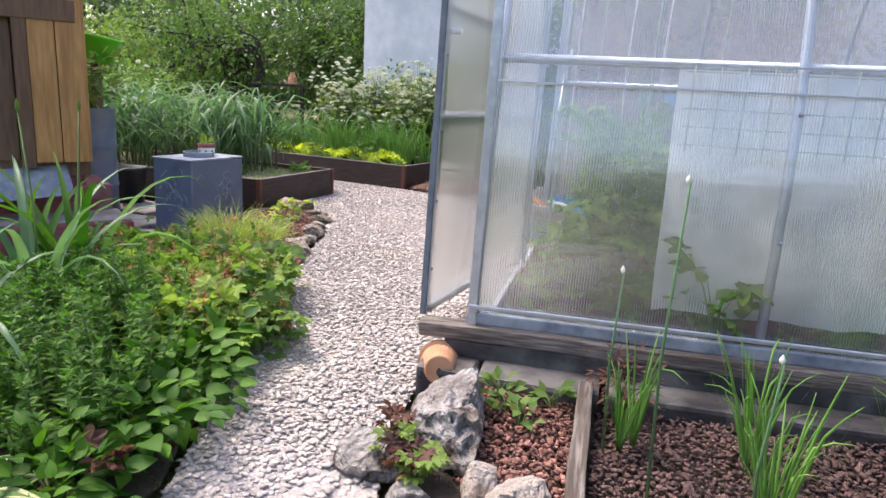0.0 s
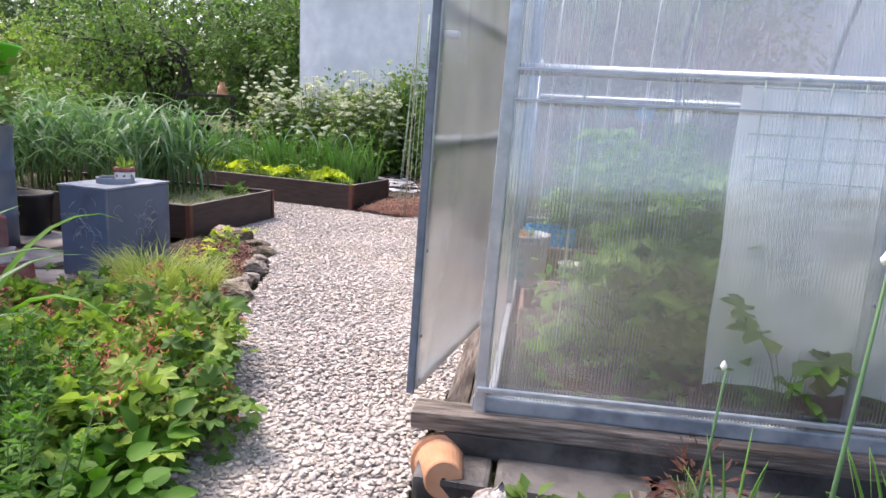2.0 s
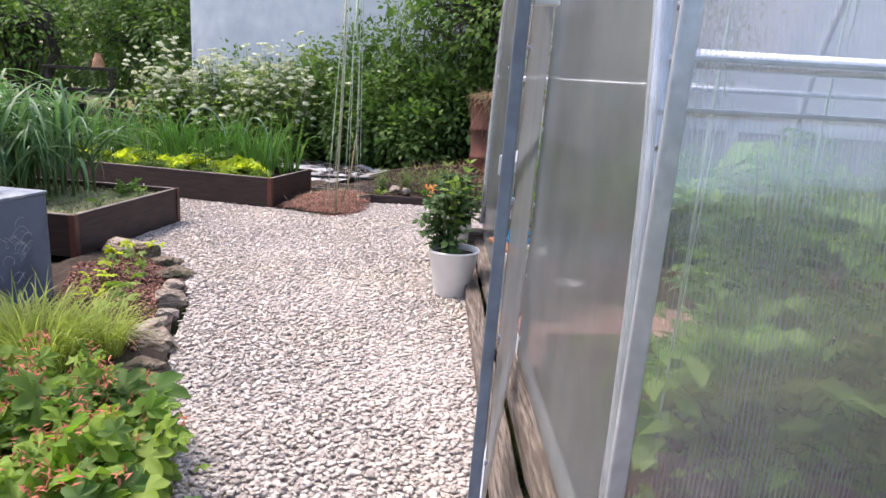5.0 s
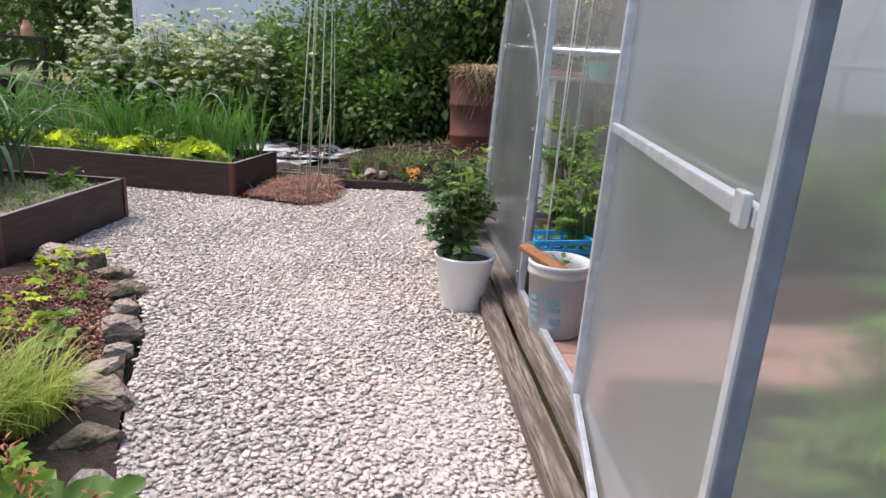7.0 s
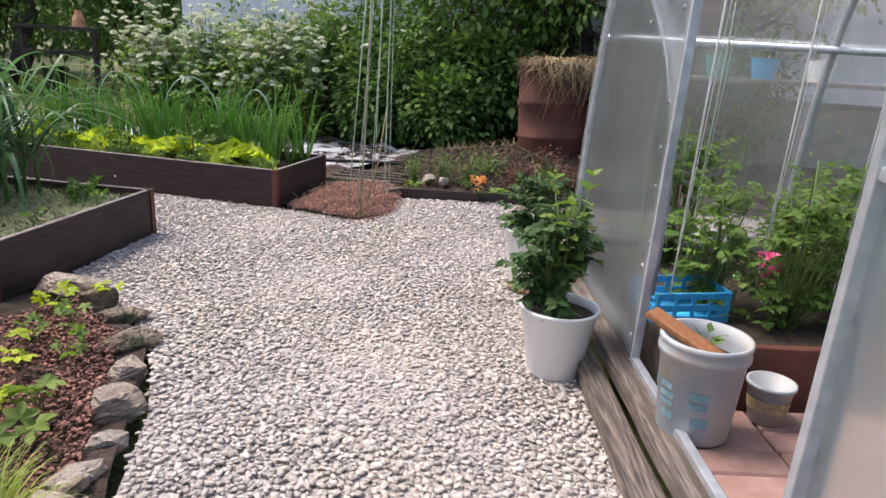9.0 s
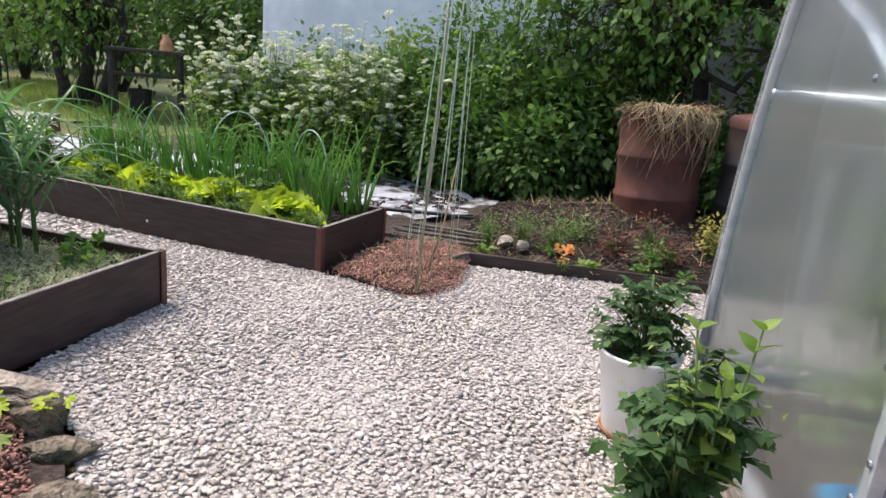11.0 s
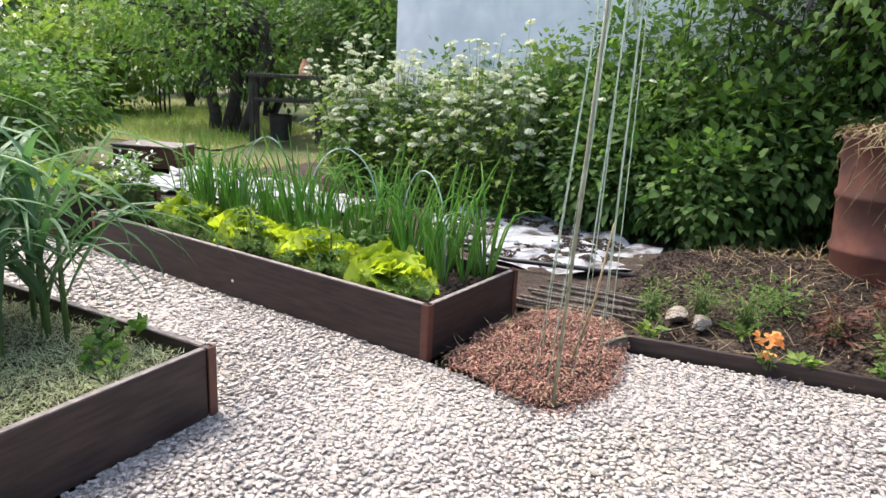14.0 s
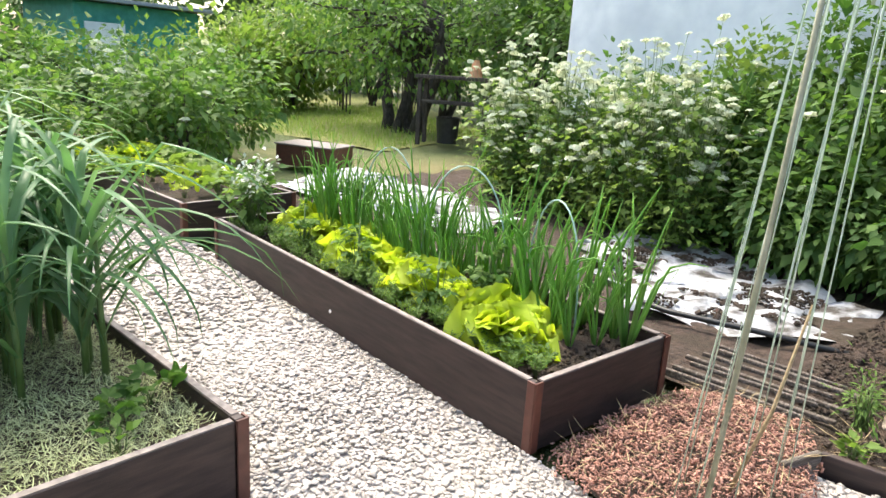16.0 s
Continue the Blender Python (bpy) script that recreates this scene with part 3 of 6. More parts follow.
# ---- raised beds ----
def raised_bed(name, label, m, length, depth, h=0.232, th=0.026, soil=0.17, extra_post=True):
    """Board sides, corner caps and soil; the right-hand near corner stands at the origin, the bed runs to -x and +y."""
    bed = thing(name, label, "raised bed", "raised beds", m)
    part("front_board", block(length - 0.02, th, h, 0.003, (-length / 2, th / 2, 0)), M_BOARD, bed)
    part("back_board", block(length - 0.02, th, h, 0.003, (-length / 2, depth - th / 2, 0)), M_BOARD, bed)
    for x in (-th / 2, -length + th / 2):
        part("end_board", block(th, depth - 0.064, h, 0.003, (x, depth / 2, 0)), M_BOARD, bed)
    for x, y, sx, sy in ((0.003, -0.003, 1, -1), (0.003, depth + 0.003, 1, 1), (-length - 0.003, -0.003, -1, -1), (-length - 0.003, depth + 0.003, -1, 1)):
        cap = block(0.032, 0.007, h + 0.004, 0.002, (x - sx * 0.016, y, 0))
        block(0.007, 0.032, h + 0.004, 0.002, (x, y - sy * 0.016, 0), cap)
        part("corner_cap", cap, M_CAP, bed, "reddish brown corner strip")
    # thin strips along the board tops, paler than the board sides
    for y in (th / 2, depth - th / 2):
        part("board_rim", block(length - 0.07, th - 0.006, 0.003, 0, (-length / 2, y, h)), M_RIM, bed, "pale top edge")
    for x in (-th / 2, -length + th / 2):
        part("board_rim", block(th - 0.006, depth - 0.07, 0.003, 0, (x, depth / 2, h)), M_RIM, bed, "pale top edge")
    o = [(-th, th), (-th, depth - th), (-length + th, depth - th), (-length + th, th)]
    sheet("soil", o, soil, M_SOIL, 0.05, 0.03, parent=bed, label="dark crumbly soil")
    return bed


BED2 = pose(0, 0, 0)
raised_bed("raised_bed", "long dark brown board bed with lettuce and onions", BED2, 2.42, 0.71)
BED1 = pose(-0.165, -1.84, 0, 0, 0, 6.2)
raised_bed("raised_bed", "dark brown board bed with tall garlic and mown grass mulch", BED1, 2.6, 1.07)
BED3 = pose(-2.85, -0.03, 0, 0, 0, 6)
raised_bed("raised_bed", "dark brown board bed full of strawberry leaves", BED3, 2.2, 0.8)
screw = lathe([(0, 0), (0.008, 0.001), (0.008, 0.003), (0, 0.005)], 10)
tagged(part("screw_head", screw, M_POT, None, m=pose(-1.17, -0.001, 0.085, 90)), "pale screw cap on the bed board", "screw")

# ---- greenhouse ----
GH = pose(2.674, -3.768, 0, 0, 0, 15.2)
GW, GL, GZ, GT = 3.12, 4.5, 0.215, 1.95
gh = thing("greenhouse", "arched polycarbonate greenhouse on a galvanised frame, its door open", "greenhouse", m=GH)


def arch(s, off=0.0):
    a = math.pi * s
    n = 2 / 2.6
    c, q = math.cos(a), math.sin(a)
    return (GW / 2 - (GW / 2 - off) * math.copysign(abs(c) ** n, c), GZ + (GT - off) * abs(q) ** n)


def panel_mesh(name, rows):
    """A sheet from rows of points, with uv in metres."""
    bm = bmesh.new()
    uv = bm.loops.layers.uv.new("uv")
    vs = [[bm.verts.new(p) for p in r] for r in rows]
    for i in range(len(vs) - 1):
        for j in range(len(vs[0]) - 1):
            f = bm.faces.new((vs[i][j], vs[i + 1][j], vs[i + 1][j + 1], vs[i][j + 1]))
            for lo in f.loops:
                lo[uv].uv = (lo.vert.co.x + lo.vert.co.y * (0 if abs(rows[0][0][0] - rows[-1][0][0]) > 1e-6 else 1), lo.vert.co.z)
    return bm


SS = [i / 40 for i in range(41)]
for k in range(5):
    rows = [[(u, *arch(s, -0.006)) for s in SS] for u in (k * 0.9 + (0.0 if k else -0.02), (k + 1) * 0.9)]
    ob = part("roof_sheet", panel_mesh("roof_sheet", rows), P_SIDE, gh, "ribbed clear polycarbonate", smooth=True)
    ob.visible_shadow = False
for k in range(6):
    pts = [(k * 0.9, *arch(s, 0.016)) for s in SS]
    tube("arch_rib", pts, 0.0165, M_ZINC, gh, n=8)
    for s in (0.035, 0.09, 0.15, 0.21, 0.28):
        v, zz = arch(s, -0.006)
        part("bolt", lathe([(0, 0), (0.008, 0), (0.007, 0.005), (0, 0.007)], 8), M_BOLT, gh, m=pose(k * 0.9, v - 0.002, zz, 90))
for s, nm in ((0.1155, "side_rail"), (0.8845, "side_rail"), (0.36, "roof_rail"), (0.64, "roof_rail"), (0.5, "ridge_rail")):
    v, zz = arch(s, 0.03)
    tube(nm, [(0, v, zz), (GL, v, zz)], 0.016, M_ZINC, gh)
for z_ in (1.0, 1.075):
    part("joint_strip", block(GL, 0.005, 0.007, 0.001, (GL / 2, 0.034 if z_ < 1.05 else 0.05, z_)), M_ZINC, gh, "bright joint strip between sheets")
for v in (0.0, GW):
    part("base_rail", block(GL + 0.04, 0.03, 0.042, 0.006, (GL / 2, v, 0.205)), M_ZINCD, gh)
    part("base_strip", block(GL + 0.02, 0.012, 0.014, 0.003, (GL / 2, v - 0.022 if v == 0 else v + 0.022, 0.262)), M_ZINC, gh)
part("corner_post", block(0.03, 0.012, 1.25, 0.003, (0.0, -0.012, 0.2)), M_ZINC, gh, "flat galvanised corner strip")


def gable_panel(name, v0, v1, z0, u, steps=16):
    rows = []
    for i in range(steps + 1):
        v = v0 + (v1 - v0) * i / steps
        x = min(1, abs(v - GW / 2) / (GW / 2))
        top = GZ + GT * (1 - x ** 2.6) ** (1 / 2.6)
        rows.append([(u, v, z0 + (max(top, z0 + 0.02) - z0) * j / 6) for j in range(7)])
    ob = part(name, panel_mesh(name, rows), P_GABLE, gh, "milky polycarbonate gable sheet")
    ob.visible_shadow = False
    return ob


D0, D1, DZ, DT = 1.2, 2.13, 0.13, 1.9
for u in (0.004, GL):
    gable_panel("gable_sheet", 0.01, D0, DZ, u)
    gable_panel("gable_sheet", D1, GW - 0.01, DZ, u)
    gable_panel("gable_sheet", D0, D1, DT, u, 8)
gable_panel("gable_sheet", D0, D1, DZ, GL, 8)
for u in (0.02, GL - 0.02):
    for v in (D0 - 0.012, D1 + 0.012):
        part("door_post", block(0.026, 0.03, 1.98, 0.003, (u, v, 0.12)), M_ZINC, gh)
    part("door_head", block(0.024, D1 - D0, 0.026, 0.003, (u, (D0 + D1) / 2, DT)), M_ZINC, gh)
    part("door_rail", block(0.024, D1 - D0, 0.022, 0.003, (u, (D0 + D1) / 2, 0.115)), M_ZINC, gh, "bright steel threshold")
    for v0, v1 in ((0.02, D0 - 0.03), (D1 + 0.03, GW - 0.02)):
        part("gable_base", block(0.022, v1 - v0, 0.03, 0.003, (u, (v0 + v1) / 2, 0.135)), M_ZINC, gh)
for v in (0.03, D0 - 0.03, D1 + 0.03):
    for z_ in (0.2, 0.42, 0.66, 0.9, 1.15, 1.4):
        part("bolt", lathe([(0, 0), (0.008, 0), (0.007, 0.004), (0, 0.006)], 8), M_BOLT, gh, m=pose(0.002, v + 0.02 * (z_ - 0.2), z_, 0, -90))
# a bent brace from the door post out to the arch
BRACE = ((2.136, .34), (2.14, .5), (2.15, .65), (2.18, .77), (2.24, .89), (2.34, 1.01), (2.47, 1.12), (2.63, 1.22), (2.78, 1.29))
tube("bent_brace", [(0.034, v, z_) for v, z_ in BRACE], 0.012, M_ZINCD, gh, "bent galvanised tube behind the gable sheet")
for v, z_ in (BRACE[1], BRACE[3], BRACE[6]):
    part("bolt", lathe([(0, 0), (0.008, 0), (0.007, 0.004), (0, 0.006)], 8), M_BOLT, gh, m=pose(0.002, v, z_, 0, -90))
# open door, hinged on the near post
DW = 1.06
door = part("door", block(0.03, 0.012, 1.76, 0.003, (DW - 0.015, 0, 0.13)), M_ZINC, gh, "open greenhouse door of milky sheet in a steel frame", pose(-0.02, D0 - 0.01, 0, 0, 1.5) @ pose(0, 0, 0.03, 0, 0, -100.5))
part("door_stile", block(0.03, 0.022, 1.76, 0.003, (0.015, 0, 0.13)), M_ZINC, door)
part("edge_tape", block(0.012, 0.022, 1.76, 0.003, (DW + 0.007, 0, 0.13)), M_GASKET, door, "dark grey-blue edge tape")
for z_ in (0.13, 0.84, 1.2, 1.865):
    part("door_crossbar", block(DW - 0.06, 0.016, 0.02 if z_ > .2 else 0.026, 0.003, (DW / 2, 0, z_)), M_ZINC, door)
ob = part("door_sheet", panel_mesh("door_sheet", [[(x * DW / 8, 0.014, 0.14 + 1.73 * j / 6) for j in range(7)] for x in range(9)]), P_GABLE, door, "milky polycarbonate door sheet")
ob.visible_shadow = False
part("door_handle", block(0.018, 0.05, 0.02, 0.006, (DW - 0.03, 0.03, 1.12)), M_POT, door, "white door handle")
part("latch", block(0.03, 0.01, 0.035, 0.003, (DW - 0.05, -0.014, 0.838)), M_ZINC, door)
for z_ in (0.3, 0.55, 0.8, 1.05, 1.3, 1.6):
    for x in (0.015, DW - 0.015):
        part("bolt", lathe([(0, 0), (0.007, 0), (0.006, 0.004), (0, 0.006)], 8), M_BOLT, door, m=pose(x, 0.012, z_, -90))

# the whole frame leans a little into the garden
for ob in gh.children:
    if ob is door:
        continue
    if ob.name.startswith("bolt"):
        ob.location.x += 0.026 * ob.location.z
    else:
        for v in ob.data.vertices:
            v.co.x += 0.026 * (v.co.z - 0.12)

# sill beams and blocks under the greenhouse
LOCAL = GH
def sill(name, sx, sy, sz, at, material, label):
    bm = block(sx, sy, sz, 0.008, at)
    long = [e for e in bm.edges if e.calc_length() > 0.4]
    bmesh.ops.subdivide_edges(bm, edges=long, cuts=34)
    warp(bm, 0.004, 2, sx)
    warp(bm, 0.004, 19, sx + 3)
    return tagged(part(name, bm, material, None, m=LOCAL), label, "timber beam")
sill("sill_beam", GL + 0.3, 0.09, 0.05, (GL / 2 - 0.02, -0.01, 0.155), M_TIMBER, "weathered grey timber sill under the greenhouse side")
sill("sill_beam", GL + 0.2, 0.07, 0.07, (GL / 2 + 0.02, -0.015, 0.085), M_TAR, "blackened timber under the greenhouse sill")
sill("sill_beam", 0.085, GW - 0.1, 0.05, (-0.005, GW / 2 + 0.05, 0.064), M_TIMBERY, "weathered timber sill under the greenhouse gable")
sill("sill_beam", 0.07, GW + 0.0, 0.075, (-0.095, GW / 2 + 0.08, -0.005), M_TIMBERY, "split old timber beam beside the gravel")
sill("sill_beam", GL + 0.3, 0.1, 0.16, (GL / 2, GW + 0.02, 0.0), M_TIMBER, "weathered timber sill under the far greenhouse side")
for k, (u, ln) in enumerate(((-0.045, 0.19), (0.25, 0.38), (0.66, 0.4), (1.1, 0.42), (1.56, 0.42), (2.02, 0.42), (2.5, 0.44), (3.0, 0.44))):
    bm = warp(block(ln, 0.15, 0.12, 0.015, (u, -0.12, -0.02)), 0.006, 7, k)
    tagged(part("foundation_block", bm, M_TAR, None, m=LOCAL), "tarred concrete block along the greenhouse base", "block", "foundation blocks")
tagged(part("gable_soil", block(GL - 0.05, GW - 0.1, 0.06, 0.01, (GL / 2, GW / 2, 0.0)), M_SOIL, None, m=LOCAL), "dark soil floor inside the greenhouse", "soil", kind="structure")

# ---- house with the white wall ----
house = thing("house", "white rendered house wall behind shrubs and trees", "house", m=pose(-3.57, 4.2, 0, 0, 0, -1))
part("wall_front", block(12, 0.25, 2.7, 0.01, (6, 0.125, 0.62)), M_WHITEWALL, house)
part("wall_side", block(0.25, 6, 2.7, 0.01, (0.125, 3.26, 0.62)), M_WHITEWALL, house)
part("wall_back", block(12, 0.25, 2.7, 0.01, (6, 6.4, 0.62)), M_WHITEWALL, house)
part("wall_end", block(0.25, 6, 2.7, 0.01, (11.875, 3.26, 0.62)), M_WHITEWALL, house)
part("plinth", block(11.9, 6.3, 0.68, 0.02, (6, 3.26, -0.06)), M_PLINTH, house, "grey concrete plinth")
part("plinth_ledge", block(12.05, 0.06, 0.05, 0.01, (6, -0.02, 0.62)), M_TAR, house, "dark ledge above the plinth")
part("roof", block(12.8, 7.2, 0.25, 0.02, (6, 3.26, 3.32)), M_ROOF, house)

# ---- soil and mulch areas ----
def soil_patch(name, outline, z, label, bumps=0.03, material=None, cat="soil"):
    return tagged(sheet(name, outline, z, material or M_SOIL, 0.07, bumps), label, cat, kind="structure")


soil_patch("flower_bed_soil", [(3.0, -6.3), (2.72, -5.42), (2.36, -4.78), (2.02, -4.27), (1.5, -3.4), (.98, -2.6), (.6, -1.98), (.1, -1.58), (-.15, -1.72),
                               (-.1, -2.2), (.35, -2.75), (.5, -3.6), (.2, -4.6), (1.2, -6.3)], 0.015, "dark soil of the flower bed beside the path")
soil_patch("back_soil", [(-4.5, .9), (.15, .85), (.56, .72), (1.32, .9), (2.1, 1.06), (4.2, 1.56), (4.2, 4.1), (-4.5, 4.1)], 0.0, "bare dark soil with dry stalks behind the beds", 0.05)
soil_patch("yard_soil", [(-.2, -1.9), (-2.8, -2.15), (-3.2, -4.2), (-.4, -4.4), (.45, -3.5), (.33, -2.8)], -0.03, "trodden earth beside the shed steps", 0.02)
LAVA_A = [(2.7, -3.98), (2.78, -3.9), (3.07, -3.81), (3.24, -4.38), (3.1, -4.5), (2.95, -4.4)]
LAVA_B = [(3.13, -3.78), (5.4, -3.18), (5.6, -4.2), (3.36, -4.75), (3.28, -4.36)]
soil_patch("mulch_bed_soil", [(2.66, -4.0), (2.75, -3.88), (5.4, -3.15), (5.8, -4.6), (3.3, -5.0), (2.8, -4.42)], 0.03, "soil under the bark mulch")


def chips(name, outline, gap, size, z, material, label, bumps=0.012, flat=0.5):
    p = spread_in(outline, gap)
    h = z + bumps * np.sin(p[:, 0] * 9 + 1) * np.cos(p[:, 1] * 8) + RNG.uniform(-0.006, 0.012, len(p))
    return tagged(put(name, fast(name, *pebbles(np.c_[p, h], size, flat, 0.6, 0.55)), material), label, "mulch", kind="stuff")


chips("bark_mulch", LAVA_A, 0.0115, 0.0068, 0.05, M_LAVA, "red brown bark chips round young strawberry plants")
chips("bark_mulch", LAVA_B, 0.0125, 0.0072, 0.05, M_LAVAD, "dull brown bark lumps round onion plants", 0.02)
chips("bark_mulch", [(.1, -1.72), (.5, -1.98), (.9, -2.6), (1.02, -2.85), (.7, -2.9), (.3, -2.45), (-.02, -2.0)], 0.0115, 0.0065, 0.03, M_LAVA, "red brown bark chips in the flower bed")
MOUND = [(.05, .03), (.2, -.03), (.36, -.07), (.47, -.1), (.6, -.08), (.65, .06), (.68, .26), (.64, .46), (.56, .66), (.45, .86), (.1, .9), (.03, .7)]
p = spread_in(MOUND, 0.0072)
p = p + RNG.normal(0, .018, p.shape)
d2 = ((p[:, 0] - .34) / .33) ** 2 + ((p[:, 1] - .42) / .58) ** 2
hh = 0.06 * np.clip(1.1 - d2, 0, 1) ** .7 + 0.012 * np.sin(p[:, 0] * 23) * np.sin(p[:, 1] * 19) + RNG.uniform(0, 0.014, len(p))
V1 = pebbles(np.c_[p, hh], RNG.uniform(.0022, .0046, len(p)), 0.5, 0.7, 1.2)
soil_patch("mound_soil", [(.36 + (x - .36) * .9, .4 + (y - .4) * .93) for x, y in MOUND], 0.012, "soil under the wood chips", 0.01)
tagged(put("wood_chip_mound", fast("wood_chip_mound", *V1), M_STRAW), "mound of orange brown wood chips and straw round the stakes", "mulch", kind="stuff")
p = spread_in(MOUND, 0.045)
n = len(p)
d2 = ((p[:, 0] - .34) / .33) ** 2 + ((p[:, 1] - .42) / .58) ** 2
V1 = blades(np.c_[p, 0.03 + 0.07 * np.clip(1.1 - d2, 0, 1)], RNG.uniform(0, 6.28, n), RNG.uniform(.03, .1, n), RNG.uniform(1.2, 1.65, n), RNG.normal(0, .3, n), np.full(n, .003), 4)
tagged(put("straw", fast("straw", *V1), M_HAY), "loose dry straw on the chip mound", "straw", kind="stuff")


# ---- stones ----
def stone(x, y, z, sx, sy, sz, turn=0, material=None, label="", seed=0, rough=0.28, name="rock", group="edging stones", pits=0.05):
    bm = bmesh.new()
    bmesh.ops.create_icosphere(bm, subdivisions=5 if pits > .1 else 4, radius=1)
    for v in bm.verts:
        q = v.co.copy()
        k = noise.noise(q * 1.3 + Vector((seed * 2.3, seed, 1))) * rough + noise.noise(q * 3.1 + Vector((seed, 0, 4))) * rough * 0.55 + noise.noise(q * 7 + Vector((0, seed, 2))) * rough * 0.25
        c = max(-0.75, min(0.75, q.z))
        q.z = c
        v.co = Vector((q.x, q.y, q.z)) * (1 + k)
    dice = random.Random(seed * 7 + 1)
    for _ in range(13):
        d = Vector((dice.gauss(0, 1), dice.gauss(0, 1), dice.gauss(0.3, 0.9))).normalized()
        far = dice.uniform(0.55, 0.8)
        for v in bm.verts:
            s = v.co.dot(d) - far
            if s > 0:
                v.co -= d * s * 0.94
    for v in bm.verts:
        n = v.co.normalized()
        v.co -= n * pits * (max(0, noise.noise(v.co * 4.3 + Vector((seed, 2, 0)))) + 0.7 * max(0, noise.noise(v.co * 9.1 + Vector((3, seed, 0)))))
    bmesh.ops.scale(bm, vec=(sx * 1.12, sy * 1.12, sz * 1.12), verts=bm.verts)
    return tagged(part(name, bm, material or M_ROCK, None, m=pose(x, y, z, 0, 0, turn)), label or "grey rough stone edging the gravel path", "rock", group)


for k, (x, y, sx, sy, sz, a, mt, lb) in enumerate((
        (.02, -1.66, .12, .075, .075, 20, M_ROCKS, "mossy grey stone beside the raised bed"), (.2, -1.72, .085, .07, .075, 60, M_ROCKB, "mossy dark stone beside the path"),
        (.36, -1.8, .08, .06, .055, -40, M_ROCKB, "mossy brown stone edging the gravel path"), (.52, -1.98, .085, .065, .055, -50, M_ROCKB, "mossy brown stone edging the gravel path"), (.65, -2.14, .075, .06, .05, -60, M_ROCKS, "streaked pale grey stone edging the path"),
        (.76, -2.3, .1, .075, .055, -50, M_ROCKS, "streaked pale grey stone edging the path"), (.86, -2.46, .05, .04, .035, 10, M_ROCKW, "small brownish stone edging the path"),
        (.9, -2.62, .075, .055, .045, -20, M_ROCKW, "pale flat stone edging the path"), (1.02, -2.74, .095, .075, .06, 70, M_ROCKS, "rough pale grey stone edging the path"),
        (1.12, -2.94, .07, .06, .045, 30, M_ROCKB, "dark brown stone under the geranium leaves"), (1.24, -3.1, .06, .045, .035, -30, M_ROCK, ""))):
    stone(x, y, sz * 0.4, sx * (1.0 + .25 * (k % 3 == 0)), sy * 1.05, sz, a + 37 * k, mt, lb, k + 1, 0.42)
stone(2.82, -4.2, .06, .13, .25, .13, 24, M_ROCK, "large pitted grey limestone lump beside the path", 21, 0.5, group="rockery stones", pits=.16)
stone(2.72, -4.42, .03, .1, .08, .06, 50, M_ROCK, "flat weathered grey stone at the path edge", 22, group="rockery stones")
stone(2.77, -3.955, .06, .035, .04, .045, 0, M_ROCKW, "small pale stone beside the tarred blocks", 23, group="rockery stones")
stone(3.035, -4.43, .06, .045, .065, .065, 15, M_ROCKW, "upright pale angular stone", 24, 0.35, group="rockery stones")
stone(3.145, -4.43, .06, .085, .06, .06, 20, M_ROCKW, "broad pale angular stone by the bark mulch", 25, 0.3, group="rockery stones")
stone(2.9, -4.52, .03, .06, .05, .04, 20, M_ROCK, "weathered grey stone at the path edge", 26, group="rockery stones")
for x, y, s, k in ((.653, 1.13, .068, 31), (.77, 1.1, .06, 32)):
    stone(x, y, .06, s, s * .8, s * .6, k * 20, M_ROCKW, "pale stone lying in the flower bed", k, group="flower bed stones")

# edging boards
def edge_board(a, b, h, w, material, label, z=-0.02, name="edging_board"):
    a, b = Vector((*a, 0)), Vector((*b, 0))
    v = b - a
    bm = block(v.length, w, h, 0.006)
    long = [e for e in bm.edges if e.calc_length() > 0.3]
    bmesh.ops.subdivide_edges(bm, edges=long, cuts=8)
    warp(bm, 0.005, 4, a.x)
    m = Matrix.Translation((a + b) / 2 + Vector((0, 0, z))) @ Matrix.Rotation(math.atan2(v.y, v.x), 4, "Z")
    return tagged(part(name, bm, material, None, m=m), label, "edging board")


edge_board((.57, .68), (2.12, 1.04), .085, .025, M_BOARD, "low dark board edging the flower bed")
edge_board((2.12, 1.05), (4.2, 1.55), .085, .025, M_BOARD, "low dark board edging the far flower bed")
edge_board((3.1, -3.82), (3.29, -4.5), .14, .045, M_TIMBER, "weathered pale timber edging board")
edge_board((3.3, -4.52), (4.6, -4.9), .12, .045, M_TIMBER, "weathered timber edging board round the onion bed")
edge_board((.53, .5), (.57, .67), .09, .02, M_TIMBER, "short old board set on edge by the chip mound")
for k in range(7):
    edge_board((-.1 + .03 * (k % 3), .82 + .075 * k), (.42 + .09 * (k % 2), .9 + .07 * k), .03 if k == 0 else .018, .016 + .006 * (k % 2), M_TIMBERY, "grey weathered lath lying on the soil", 0.025 + .006 * (k % 3), "lath")

# mulch film and hose
def film(outline, label):
    bm = bmesh.new()
    bm.faces.new([bm.verts.new((x, y, .03)) for x, y in outline])
    bmesh.ops.triangulate(bm, faces=bm.faces[:])
    for _ in range(6):
        long = [e for e in bm.edges if e.calc_length() > 0.09]
        if not long:
            break
        bmesh.ops.subdivide_edges(bm, edges=long, cuts=1)
        bmesh.ops.triangulate(bm, faces=[f for f in bm.faces if len(f.verts) > 3])
    for v in bm.verts:
        v.co.z += 0.012 + 0.05 * noise.noise(v.co * 3.1) + 0.035 * noise.noise(v.co * 9)
        q = noise.noise_vector(v.co * 4) * 0.16
        v.co += Vector((q.x, q.y, q.z * .1))
    return tagged(part("mulch_film", bm, M_FILM, None, smooth=True), label, "plastic film")


